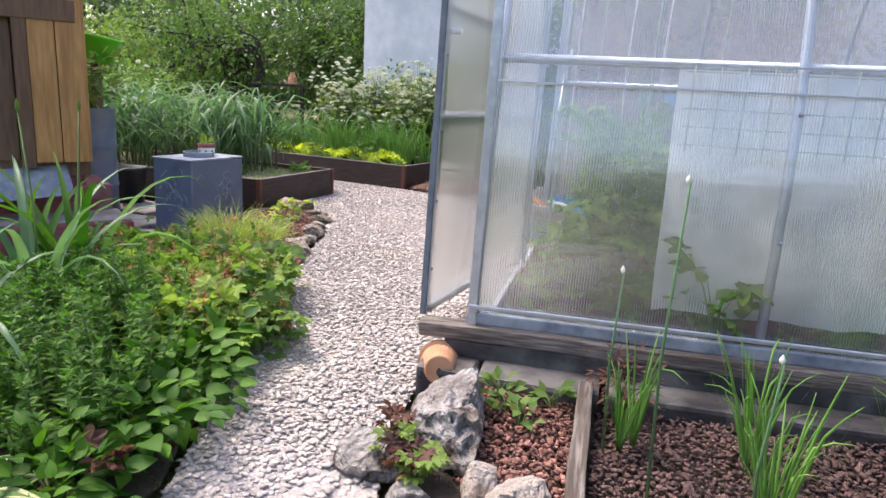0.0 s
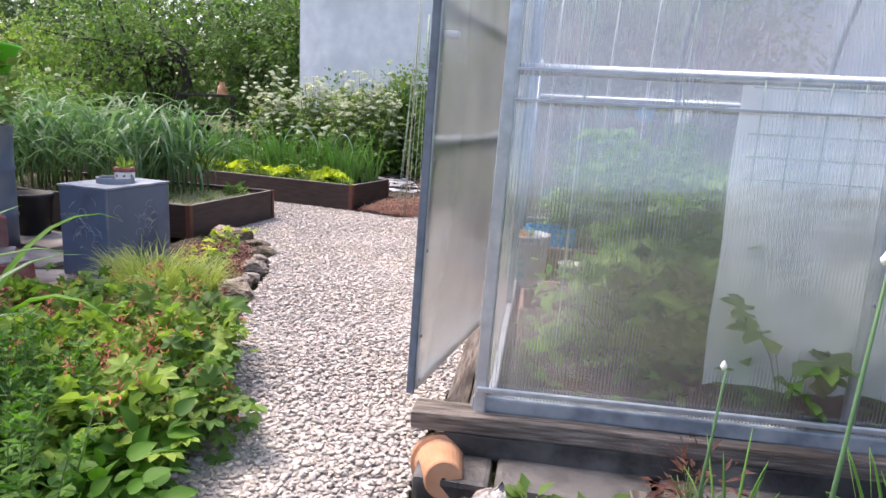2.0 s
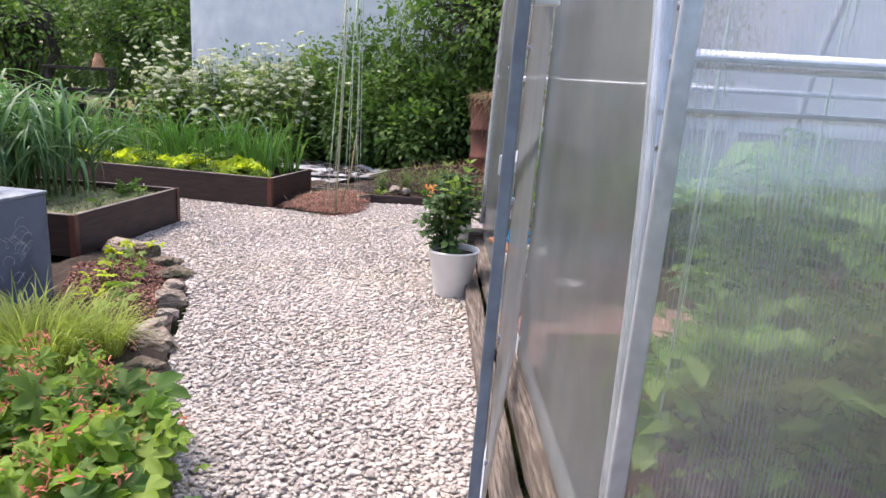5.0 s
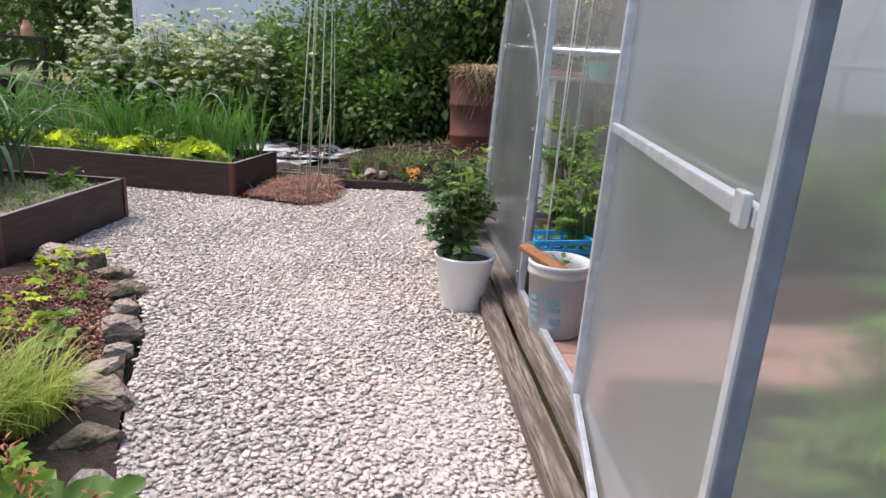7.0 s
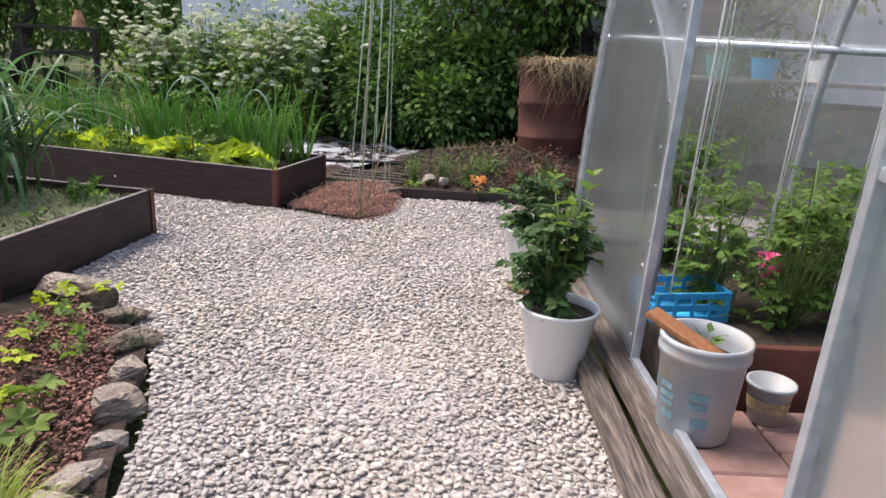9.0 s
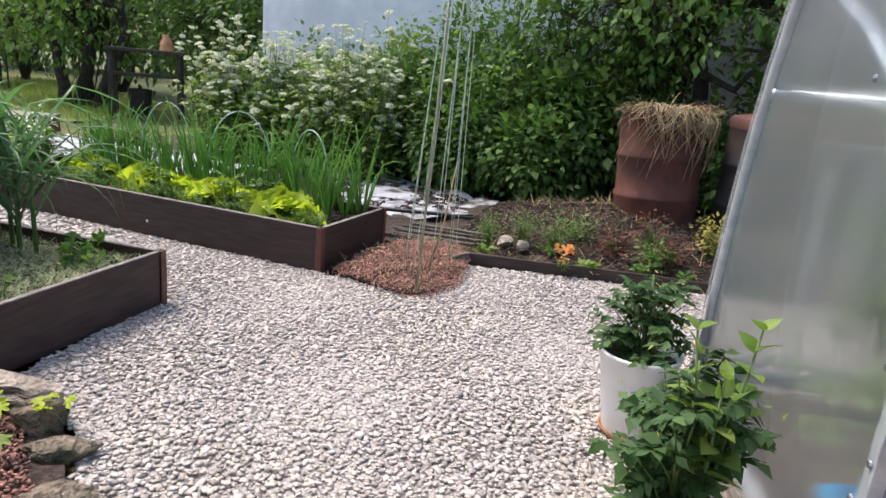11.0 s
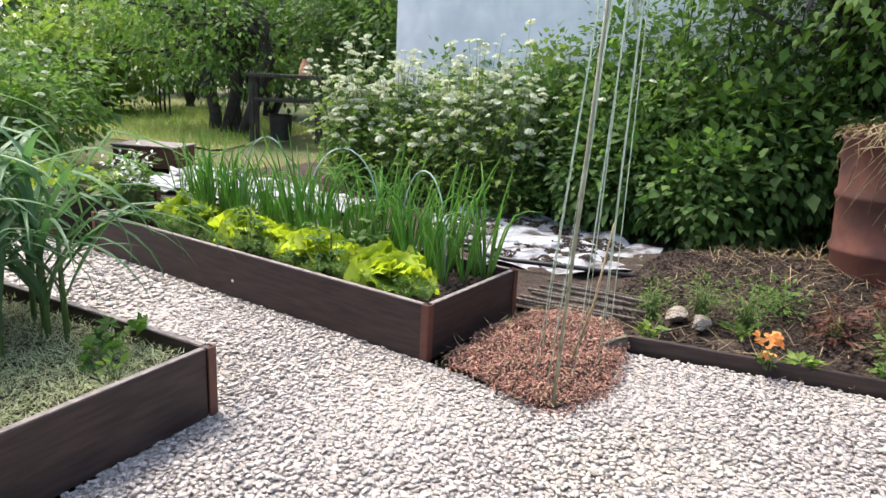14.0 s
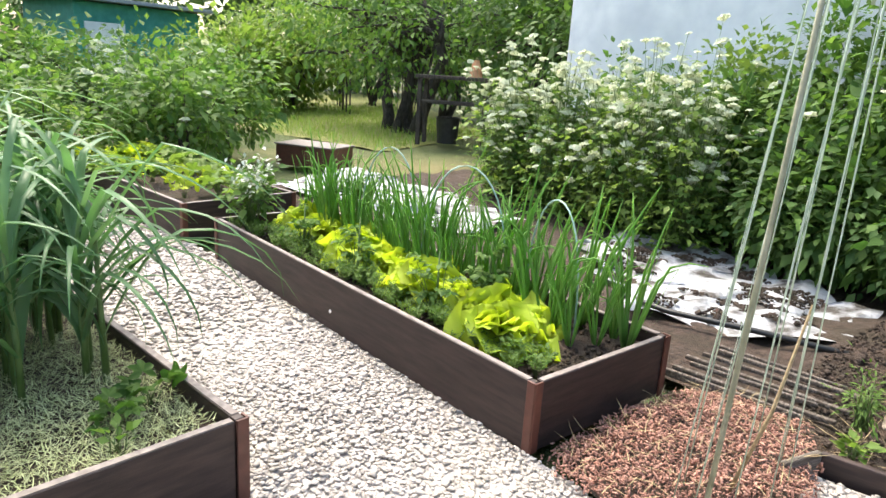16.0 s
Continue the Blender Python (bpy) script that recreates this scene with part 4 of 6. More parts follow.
film([(-1.65, 2.35), (-1.2, 1.75), (-.6, 1.36), (-.1, 1.55), (.2, 1.62), (.28, 2.2), (-.1, 2.5), (-.6, 2.75), (-1.25, 2.9)], "crumpled white plastic mulch film with soil on it")
film([(-4.2, 1.2), (-3.3, 1.5), (-2.2, 1.5), (-2.1, 2.3), (-3.4, 2.5), (-4.9, 2.5)], "white plastic film spread over the soil")
tagged(tube("hose", [(-.75, 1.42, .06), (-.4, 1.38, .07), (0, 1.52, .07), (.3, 1.62, .06), (.5, 1.9, .05)], .014, M_BLACKPL), "black hose along the plastic film", "hose")

# ---- plant makers; each returns a thing standing at the origin of m ----
def stems_of(parent, tips, base=(0, 0, 0), r=0.004, material=None, name="stem"):
    pieces = []
    for t in tips:
        b = np.asarray(base, float) + RNG.normal(0, 0.012, 3) * [1, 1, 0]
        mid = (b + t) / 2 + [0, 0, 0.12 * np.linalg.norm(t - b)]
        pieces.append(tube_arrays([b, mid, t], [r, r * .8, r * .4], 4))
    ob = put(name, fast(name, *joined(pieces)), material or M_STEM, parent)
    ob["kind"] = "stuff"
    return ob


def leafy(name, label, cat, m, height, radius, n, per, size, leaf, material, shape=LEAF, group="", spread=0.05, stem_mat=None, extra=None, low=-0.2):
    """A bushy plant: stems and clumped leaves."""
    th = thing(name, label, cat, group, m)
    q, w, C = clumps(n, per, (0, 0, height * .55), (radius, radius, height * .45), spread, low)
    q[:, 2] = np.maximum(q[:, 2], 0.01)
    w[:, 2] = w[:, 2] * .5 + .1
    put("leaves", fast("leaves", *scatter(shape, q, w, size * RNG.lognormal(0, .25, len(q)))), material, th)
    stems_of(th, C[:: max(1, len(C) // 25)], r=max(0.003, height * .008), material=stem_mat)
    if extra:
        mtx, shp, k, s = extra
        i = RNG.choice(np.argsort(C[:, 2])[len(C) // 2:], k)
        pos = C[i] + RNG.normal(0, spread, (k, 3)) + [0, 0, .05]
        q_ = 11 if shp is SLIM else 3
        for p_ in pos:
            put("flower", fast("flower", *scatter(shp, p_ + RNG.normal(0, s * .4, (q_, 3)), RNG.normal(0, 1, (q_, 3)), s)), mtx, th)
    return th


def garlic(m, label="tall blue green garlic plant in the raised bed"):
    th = thing("garlic_plant", label, "garlic", "garlic plants", m)
    n = 9
    pos = np.zeros((n, 3)) + [0, 0, 0.08] + np.c_[np.zeros(n), np.zeros(n), np.linspace(0, .3, n)]
    az = np.arange(n) * 3.14 + RNG.normal(0, .5, n)
    V = blades(pos, az, RNG.uniform(.36, .66, n), RNG.uniform(.15, .8, n), RNG.uniform(.6, 2.3, n), RNG.uniform(.017, .029, n), 9, .5, RNG.uniform(0, 1.1, n))
    put("leaves", fast("leaves", *V), L_GARLIC, th, smooth=True)
    tube("stem", [(0, 0, 0), (0.004, 0, .15), (0, .004, .36)], [.009, .0075, .004], M_STEM, th, n=6)
    return th


def onion(m, height=.45, n=9, label="clump of upright green onion leaves", group="onion plants"):
    th = thing("onion_plant", label, "onion", group, m)
    pieces = []
    for i in range(n):
        a, ln = RNG.uniform(0, 6.28), RNG.uniform(.08, .34)
        hgt = height * RNG.uniform(.6, 1.15)
        k = RNG.uniform(0, .4) if RNG.random() < .6 else RNG.uniform(.6, 1.3)
        pts = []
        for t in np.linspace(0, 1, 7):
            o = .012 + ln * hgt * t + k * hgt * .6 * max(0, t - .6) ** 1.2
            pts.append((o * math.cos(a), o * math.sin(a), hgt * t - k * hgt * 1.1 * max(0, t - .72)))
        pieces.append(tube_arrays(pts, [.005, .006, .006, .0055, .0045, .003, .001], 5))
    put("leaves", fast("leaves", *joined(pieces)), L_ONION, th, smooth=True)
    return th


def lettuce(m, r=.145, label="yellow green loose leaf lettuce in the bed"):
    th = thing("lettuce", label, "lettuce", "lettuces", m)
    n = 30
    az = np.arange(n) * 2.4 + RNG.normal(0, .25, n)
    el = np.linspace(1.35, .12, n) + RNG.normal(0, .15, n)
    w = np.c_[np.cos(az) * np.cos(el), np.sin(az) * np.cos(el), np.sin(el)]
    put("leaves", fast("leaves", *scatter((RUFFLE[0] * [1.75, 1, 1.5], RUFFLE[1]), w * [.02, .02, .01] + [0, 0, .02], w, r * np.linspace(.75, 1.2, n) * RNG.uniform(.8, 1.1, n), np.tile([0, 0, 1.0], (n, 1)) + RNG.normal(0, .35, (n, 3)))), L_LIME, th, smooth=True)
    return th


def feathery(m, height=.18, n=14, material=None, label="feathery green carrot leaves in the bed", name="carrot_plant", group="carrot plants", cat="carrot"):
    th = thing(name, label, cat, group, m)
    pos, ways, tips = [], [], []
    for i in range(n):
        a, l = RNG.uniform(0, 6.28), RNG.uniform(.25, .75)
        d = np.array([math.cos(a) * l, math.sin(a) * l, 1.0]) * height
        tips.append(d)
        for t in np.linspace(.35, 1, 12):
            for s in (-1, 1):
                pos.append(d * t)
                ways.append([-math.sin(a) * s + RNG.normal(0, .4), math.cos(a) * s + RNG.normal(0, .4), .5 + RNG.normal(0, .3)])
    put("leaves", fast("leaves", *scatter(SLIM, np.array(pos), np.array(ways), height * .2 * RNG.lognormal(0, .3, len(pos)))), material or L_FERN, th)
    stems_of(th, tips, r=.0018)
    return th


def rosette(m, r=.1, n=12, shape=None, material=None, label="", name="young_plant", cat="plant", group="", rise=.08):
    th = thing(name, label, cat, group, m)
    az = RNG.uniform(0, 6.28, n)
    el = RNG.uniform(.0, .9, n)
    w = np.c_[np.cos(az) * np.cos(el), np.sin(az) * np.cos(el), np.sin(el)]
    o = np.c_[np.cos(az), np.sin(az), np.zeros(n)] * RNG.uniform(.2, .7, (n, 1)) * r + np.c_[np.zeros((n, 2)), RNG.uniform(.3, 1, n) * rise]
    put("leaves", fast("leaves", *scatter(shape or LOBED, o, w, r * RNG.uniform(.6, 1.0, n))), material or L_MID, th)
    stems_of(th, o, r=.002)
    return th


def tomato(m, height=.32, r=.15, n=26, label="bushy tomato plant in a white pot", fl=True, name="tomato_plant", group="potted tomatoes", material=None, leaf=1.0):
    th = thing(name, label, "tomato plant", group, m)
    pos, ways, sz, tips = [], [], [], []
    for i in range(n):
        t = RNG.uniform(.12, 1)
        a = i * 2.4
        tip = np.array([math.cos(a) * r * RNG.uniform(.4, 1.05), math.sin(a) * r * RNG.uniform(.4, 1.05), height * t * RNG.uniform(.7, 1.05) - .02])
        base = np.array([0, 0, height * t * .75])
        tips.append(tip)
        for u in np.linspace(.25, 1.05, 9):
            for s in (-1, 1):
                pos.append(base + (tip - base) * u)
                ways.append([math.cos(a) * .7 - math.sin(a) * s, math.sin(a) * .7 + math.cos(a) * s, RNG.normal(-.15, .35)])
                sz.append(leaf * RNG.uniform(.024, .045) * (height / .32) ** .5)
    put("leaves", fast("leaves", *scatter(LEAF, np.array(pos), np.array(ways), np.array(sz))), material or L_TOMATO, th)
    stems_of(th, tips, r=.0025)
    tube("main_stem", [(0, 0, -.02), (.01, 0, height * .5), (0, .01, height * .92)], [.006, .005, .003], M_STEM, th, n=5)
    if fl:
        k = 16
        put("flowers", fast("flowers", *scatter(SLIM, RNG.normal(0, 1, (k, 3)) * [r * .6, r * .6, height * .2] + [0, 0, height * .8], RNG.normal(0, 1, (k, 3)), .018)), L_YELLOW, th, "small yellow blossoms")
    return th


def umbel_mesh(seed):
    """One lacy flower head: a domed disc broken into small lumps, narrowing to its stalk."""
    bm = bmesh.new()
    n, rings = 18, 5
    dice = random.Random(seed)
    rows = [[bm.verts.new((0, 0, .012))]]
    for i in range(1, rings + 1):
        r = i / rings
        row = []
        for j in range(n):
            a = 6.28319 * j / n + .17 * i
            q = r * (1 + (.22 if i == rings else .08) * dice.uniform(-1, 1))
            row.append(bm.verts.new((q * math.cos(a), q * math.sin(a), .3 * (1 - r * r) + dice.uniform(-.22, .22))))
        rows.append(row)
    foot = bm.verts.new((0, 0, -.75))
    for j in range(n):
        bm.faces.new((rows[0][0], rows[1][j], rows[1][(j + 1) % n]))
        for i in range(1, rings):
            bm.faces.new((rows[i][j], rows[i + 1][j], rows[i + 1][(j + 1) % n], rows[i][(j + 1) % n]))
        if j % 3 == 0:
            bm.faces.new((rows[3][j], rows[3][(j + 1) % n], foot))
    me = bpy.data.meshes.new("umbel")
    bm.to_mesh(me)
    bm.free()
    me.materials.append(L_UMBEL)
    return me


UMBELS = [umbel_mesh(k) for k in range(5)]


def parsley(m, height=1.2, heads=9, label="tall cow parsley with white flower umbels"):
    th = thing("cow_parsley", label, "wild flower", "cow parsley plants", m)
    tips, lp, lw = [], [], []
    for i in range(heads):
        a, k = RNG.uniform(0, 6.28), RNG.uniform(.03, .34)
        h = height * RNG.uniform(.42, 1.05) * (1.1 - .5 * k)
        t = np.array([math.cos(a) * k, math.sin(a) * k, h])
        tips.append(t)
        ob = new("umbel", UMBELS[int(RNG.integers(5))])
        ob.parent = th
        ob["label"] = "white flower umbel"
        ob.matrix_basis = pose(*t, RNG.normal(0, 14), RNG.normal(0, 14), RNG.uniform(0, 360)) @ Matrix.Scale(RNG.uniform(.022, .052), 4)
    n = 200
    for j in range(n):
        b, q = RNG.uniform(0, 6.28), RNG.uniform(.03, .36)
        lp.append([q * math.cos(b), q * math.sin(b), height * RNG.uniform(.05, .95 - q)])
        lw.append([math.cos(b), math.sin(b), RNG.normal(-.1, .4)])
    put("leaves", fast("leaves", *scatter(LEAF if RNG.random() < .6 else LOBED, np.array(lp), np.array(lw), RNG.uniform(.035, .085, n))), L_LIGHT if RNG.random() < .45 else L_MID, th)
    stems_of(th, tips, r=.004)
    return th


def limb_points(a, b, bend=.12, n=6):
    a, b = np.asarray(a, float), np.asarray(b, float)
    k = np.linalg.norm(b - a)
    o = RNG.normal(0, bend * k, 3)
    return [a + (b - a) * t + o * math.sin(math.pi * t) + RNG.normal(0, .02 * k, 3) * (0 < t < 1) for t in np.linspace(0, 1, n)]


def tree(name, label, m, trunks, crown, radius, n, per, size, material, spread=.14, shape=LEAF, r=.1, group="", cat="tree", low=-.6, twigs=26):
    """Trunks as (base, top) pairs, limbs into the crown, leaves in clumps."""
    th = thing(name, label, cat, group, m)
    q, w, C = clumps(n, per, crown, radius, spread, low)
    q[:, 2] = np.maximum(q[:, 2], .03)
    w[:, 2] -= .25
    for a, b in trunks:
        pts = limb_points(a, b)
        tube("trunk", pts, np.linspace(r, r * .55, len(pts)), M_BARK, th, n=9)
    tops = [np.array(b) for a, b in trunks]
    for i in range(twigs):
        c = C[RNG.integers(len(C))]
        t = tops[RNG.integers(len(tops))]
        pts = limb_points(t * [1, 1, RNG.uniform(.75, 1)], c, .1)
        tube("limb", pts, np.linspace(r * .38, r * .07, len(pts)), M_BARK, th, n=5)
    put("crown", fast("crown", *scatter(shape, q, w, size * RNG.lognormal(0, .28, len(q)))), material, th)
    return th

# ---- background: trees and shrubs ----
def at(x, y, z=0, turn=0, s=1.0):
    return pose(x, y, z, 0, 0, turn) @ Matrix.Scale(s, 4)


def shrub(x, y, h, r, n, per, size, material, label, shape=LEAF, spread=.09, group="background shrubs", cat="shrub", name="shrub", z=0):
    return tree(name, label, at(x, y, z), [((0, 0, -.05), (RNG.normal(0, .1), RNG.normal(0, .1), h * .5)), ((.08, .05, -.05), (.2 * r, .15 * r, h * .45)), ((-.08, .03, -.05), (-.3 * r, .1, h * .4))],
                (0, 0, h * .55), (r, r * .85, h * .48), n, per, size, material, spread, shape, .02 + .006 * h, group, cat, -.75, 22)


# hedge of broad-leaved shrubs in front of the white house
for k, (x, y, h, r, mt, sz) in enumerate(((-.15, 3.15, 1.25, .62, L_DARK, .085), (.55, 3.2, 1.15, .6, L_DARK, .09), (-.85, 3.3, 1.2, .65, L_DARK, .08), (-1.5, 3.45, 1.15, .6, L_DARK, .075),
                                          (-2.2, 3.6, 1.1, .6, L_MID, .07), (.3, 2.75, .7, .4, L_DARK, .08), (-.35, 2.8, .75, .4, L_DARK, .075), (1.05, 3.55, 1.2, .5, L_DARK, .085), (2.1, 3.3, 1.1, .5, L_DARK, .08), (2.9, 3.2, 1.3, .6, L_DARK, .08))):
    shrub(x, y, h, r, 190, 18, sz * RNG.uniform(.75, 1.05), mt, "dense broad leaved green shrub before the house wall", group="hedge shrubs", spread=.075)
for k, (x, y, h, r, mt) in enumerate(((-1.35, 3.75, 1.5, .4, L_LIGHT), (-.75, 3.7, 1.75, .45, L_MID), (-.2, 3.6, 2.0, .5, L_MID), (.4, 3.6, 2.3, .6, L_DARK), (1.0, 3.5, 2.5, .6, L_MID), (-2.7, 3.95, 1.25, .4, L_MID))):
    shrub(x, y, h, r, 150 if k < 5 else 80, 14, .068, mt, "tall leafy shrub against the white wall", group="tall shrubs", spread=.1)
for k in range(30):
    x = -3.6 + 2.6 * RNG.random()
    y = 2.6 + .3 * RNG.random() + .12 * (-1 - x)
    parsley(at(x, y, 0, RNG.uniform(0, 360)), RNG.uniform(.85, 1.4), 30)
for x, y in ((-.75, 2.95), (-.3, 3.0), (2.5, 2.9), (2.8, 3.1), (-4.9, .9), (-5.2, .3), (-5.6, 1.1), (-4.7, -.4), (-6.0, .6)):
    parsley(at(x, y), 1.15, 5, "cow parsley with few white umbels among shrubs")

# tree by the barrels
tree("tree", "old fruit tree with dark trunk and light leaves", at(1.32, 3.55), [((0, 0, -.1), (.12, .0, 1.55)), ((.05, .0, 1.1), (-.5, -.2, 2.2)), ((.1, 0, 1.2), (.7, -.1, 2.4))],
     (.1, -.35, 2.1), (1.7, .95, 1.05), 330, 17, .072, L_MID, .11, r=.1, low=-.9, twigs=40)
tree("tree", "leafy plum tree leaning over the flower bed", at(2.9, 3.7), [((0, 0, -.1), (.1, .0, 1.6))], (.0, -.1, 1.9), (1.2, .8, 1.3), 260, 14, .08, L_LIGHT, .11, r=.06, low=-.9)
bar("post_shaft", (0, 0, 0), (0, 0, 2.6), .2, .2, M_TAR, thing("dark_post", "dark tarred post behind the black barrel", "post", m=at(2.62, 2.85)), bevel=.01)

# dark many-stemmed tree, bench and crate across the lawn
tree("tree", "dark many stemmed tree on the lawn", at(-8.6, 5.9), [((-.5, 0, -.1), (-1.2, .2, 1.5)), ((-.2, .1, -.1), (-.3, .1, 1.8)), ((.15, 0, -.1), (.5, .1, 1.7)), ((.4, -.1, -.1), (1.1, -.2, 1.9)), ((0, -.15, -.1), (.2, -.3, 1.6))],
     (-.5, 0, 2.0), (2.6, 1.8, 1.5), 320, 20, .10, L_MID, .17, r=.12, low=-.75)
table = thing("garden_table", "old dark wooden table with shelf under the trees", "table", m=at(-6.45, 5.2, 0, 38))
part("tabletop", block(1.1, .5, .05, .01, (0, 0, .95)), M_BARK, table)
part("shelf", block(1.0, .45, .04, .01, (0, 0, .6)), M_BARK, table)
for x in (-.48, .48):
    for y in (-.2, .2):
        part("leg", block(.06, .06, .95, .008, (x, y, 0)), M_BARK, table)
tagged(part("dark_bin", lathe([(0, 0), (.2, 0), (.24, .5), (.25, .52), (.23, .52), (.2, .05), (0, .05)], 20), M_BLACKPL, None, m=at(-6.75, 5.35, 0, 0, .75)), "black plastic bin beside the garden table", "bin")
tagged(part("chimney_pot", lathe([(.1, 0), (.09, .1), (.05, .2), (.045, .24), (.035, .24), (.035, .02)], 16), M_TERRA, None, m=at(-6.2, 5.35, 1.0)), "brick red clay cone standing on the table", "clay pot")
crate = thing("wooden_crate", "low reddish brown wooden box on the soil", "crate", m=at(-5.35, 2.28, 0, 28, .8))
for y in (-.25, .25):
    part("side_board", block(.86, .025, .27, .004, (0, y, 0)), M_CAP, crate)
for x in (-.43, .43):
    part("end_board", block(.025, .525, .27, .004, (x, 0, 0)), M_CAP, crate)
part("lid", block(.92, .57, .02, .004, (0, 0, .27)), M_RIM, crate, "weathered pale lid")
soil_patch("lawn", [(-9.2, 3.4), (-6.4, 3.9), (-8, 7.5), (-18, 13), (-24, 12), (-17, 6)], -.045, "sunlit dry yellow green lawn", .03, mat("dry lawn", (.13, .16, .04), (.3, .29, .09), 20, .9, 1, depth=.03), "lawn")
for k in range(4):
    x0 = np.array([-12.2 - .55 * k, 7.0 + .25 * k])
    pts = [(x0[0] + .55 * math.cos(a), x0[1] - .3 * math.cos(a), 1.15 * math.sin(a)) for a in np.linspace(0, math.pi, 15)]
    tagged(tube("tunnel_hoop", pts, .018, M_BARK), "dark bent hoop of a plant tunnel on the lawn", "hoop", "tunnel hoops")
p = spread_in([(-9.0, 3.5), (-6.5, 3.95), (-7.8, 7.2), (-14, 9.5), (-14, 5.5)], .07)
n = len(p)
V1 = blades(np.c_[p, np.full(n, -.04)], RNG.uniform(0, 6.28, n), RNG.uniform(.06, .2, n), RNG.uniform(.1, .9, n), RNG.uniform(0, 1, n), np.full(n, .012), 3)
tagged(put("lawn_grass", fast("lawn_grass", *V1), L_LIGHT), "uneven grass blades on the sunlit lawn", "grass", kind="stuff")
# shrubs to the left
for k, (x, y, h, r, mt, sz) in enumerate(((-5.3, .75, 1.0, .7, L_MID, .08), (-6.2, 1.6, 1.15, .7, L_MID, .08), (-6.6, .3, 1.25, .9, L_DARK, .08), (-5.2, -.5, .9, .7, L_MID, .07),
                                          (-4.6, -1.5, 1.0, .7, L_MID, .08), (-7.2, -.9, 1.4, .9, L_MID, .08), (-3.6, -2.6, .9, .6, L_DARK, .08), (-5.6, -2.6, 1.3, .8, L_MID, .08), (-8, 1.6, 1.4, 1.0, L_DARK, .09),
                                          (-9.3, 2.4, 1.0, .9, L_LIGHT, .09))):
    shrub(x, y, h, r, 130, 15, sz, mt, "leafy currant bush beyond the beds", group="currant bushes", spread=.09)
for k, (x, y, h, r, mt) in enumerate(((-10.5, -2.2, 3.4, 1.6, L_FAR), (-12.5, .2, 1.3, 1.2, L_MID), (-12.5, 4.4, 1.6, 1.0, L_LIGHT), (-13.5, 6.2, 2.4, 1.4, L_LIGHT), (-11.5, 9.2, 4.2, 2.0, L_FAR), (-8.0, 9.3, 4.4, 2.0, L_FAR),
                                      (-5.6, 8.6, 4.0, 1.6, L_FAR), (-15, 9.5, 4.5, 2.4, L_FAR), (-20, 3.6, 4.2, 2.2, L_FAR), (-17, -2.0, 4.4, 2.2, L_FAR), (-9.5, -4.6, 4.2, 2.0, L_FAR), (-19, 13, 5.5, 3, L_FAR),
                                      (-6.6, 6.9, 3.3, 1.2, L_DARK), (-5.0, 6.6, 3.2, 1.1, L_DARK))):
    tree("tree", "leafy green tree at the back of the garden", at(x, y), [((0, 0, -.1), (.1, .1, h * .45)), ((.15, 0, -.1), (.5, .2, h * .5))], (0, 0, h * .55), (r, r, h * .5), 260, 18, .14 if k < 12 else .10, mt, .2, r=.1, group="background trees", low=-.8)
# woods that close the view
q, w, C = [], [], []
for a in np.linspace(0, 2 * math.pi, 44, endpoint=False):
    rr = 25 + 3 * RNG.random()
    # towards -y the woods stay unseen, kept low so the greenhouse sheets mirror sky
    h = RNG.uniform(6, 9) if math.sin(a) > -.25 else RNG.uniform(2.8, 4.0)
    b = clumps(90, 9, (rr * math.cos(a) - 2, rr * math.sin(a), h * .5), (2.4, 2.4, h * .52), .35, -.9)
    q.append(b[0])
    w.append(b[1])
q, w = np.concatenate(q), np.concatenate(w)
q[:, 2] = np.maximum(q[:, 2], .02)
tagged(put("far_woods", fast("far_woods", *scatter(LEAF, q, w, RNG.uniform(.4, .75, len(q)))), L_FAR), "green woods closing the view all round", "woods", kind="stuff")
# far teal hut
hut = thing("hut", "small teal painted hut with pale sheet roof", "hut", m=at(-16.6, 3.3, 0, 15))
part("wall", block(2.2, 3.0, 2.0, .02), M_TEAL, hut)
part("white_door", block(.04, .9, 1.6, .01, (1.12, -.85, 0)), M_WHITEWALL, hut)
part("roof", block(2.8, 3.6, .08, .01, (0, 0, 2.02)), M_GREYTOP, hut)

# ---- beds ----
b1 = BED1
g0 = [garlic(at(0, 0)) for _ in range(5)]
spots = [(x, y) for x in np.arange(-.58, -2.5, -.14) for y in (.16, .34, .53, .72, .9)]
for k, (x, y) in enumerate(spots):
    m = b1 @ at(x + RNG.normal(0, .025), y + RNG.normal(0, .03), .17, RNG.uniform(0, 360), RNG.uniform(.95, 1.28))
    if k < 5:
        g0[k].matrix_basis = m
    else:
        copy_thing(g0[k % 5], m).scale = m.to_scale()
for k in range(22):
    m = b1 @ at(RNG.uniform(-1.05, -.5), RNG.uniform(.5, .97), .17, RNG.uniform(0, 360), RNG.uniform(1.0, 1.3))
    copy_thing(g0[k % 5], m).scale = m.to_scale()
n = 19000
px = RNG.uniform(-2.55, -.04, n)
px[: n // 2] = RNG.uniform(-1.0, -.04, n // 2)
V1 = blades(np.c_[px, RNG.uniform(.04, 1.03, n), RNG.uniform(.17, .205, n)], RNG.uniform(0, 6.28, n), RNG.uniform(.02, .055, n), RNG.uniform(1.0, 1.7, n), RNG.normal(0, .5, n), np.full(n, .0028), 3)
cut = put("grass_clippings", fast("grass_clippings", *V1), mat("drying grass", (.32, .36, .16), (.54, .57, .32), 40, .9, .1, island=.4), None, m=b1)
tagged(cut, "pale dried grass clippings covering the bed", "grass clippings", kind="stuff")
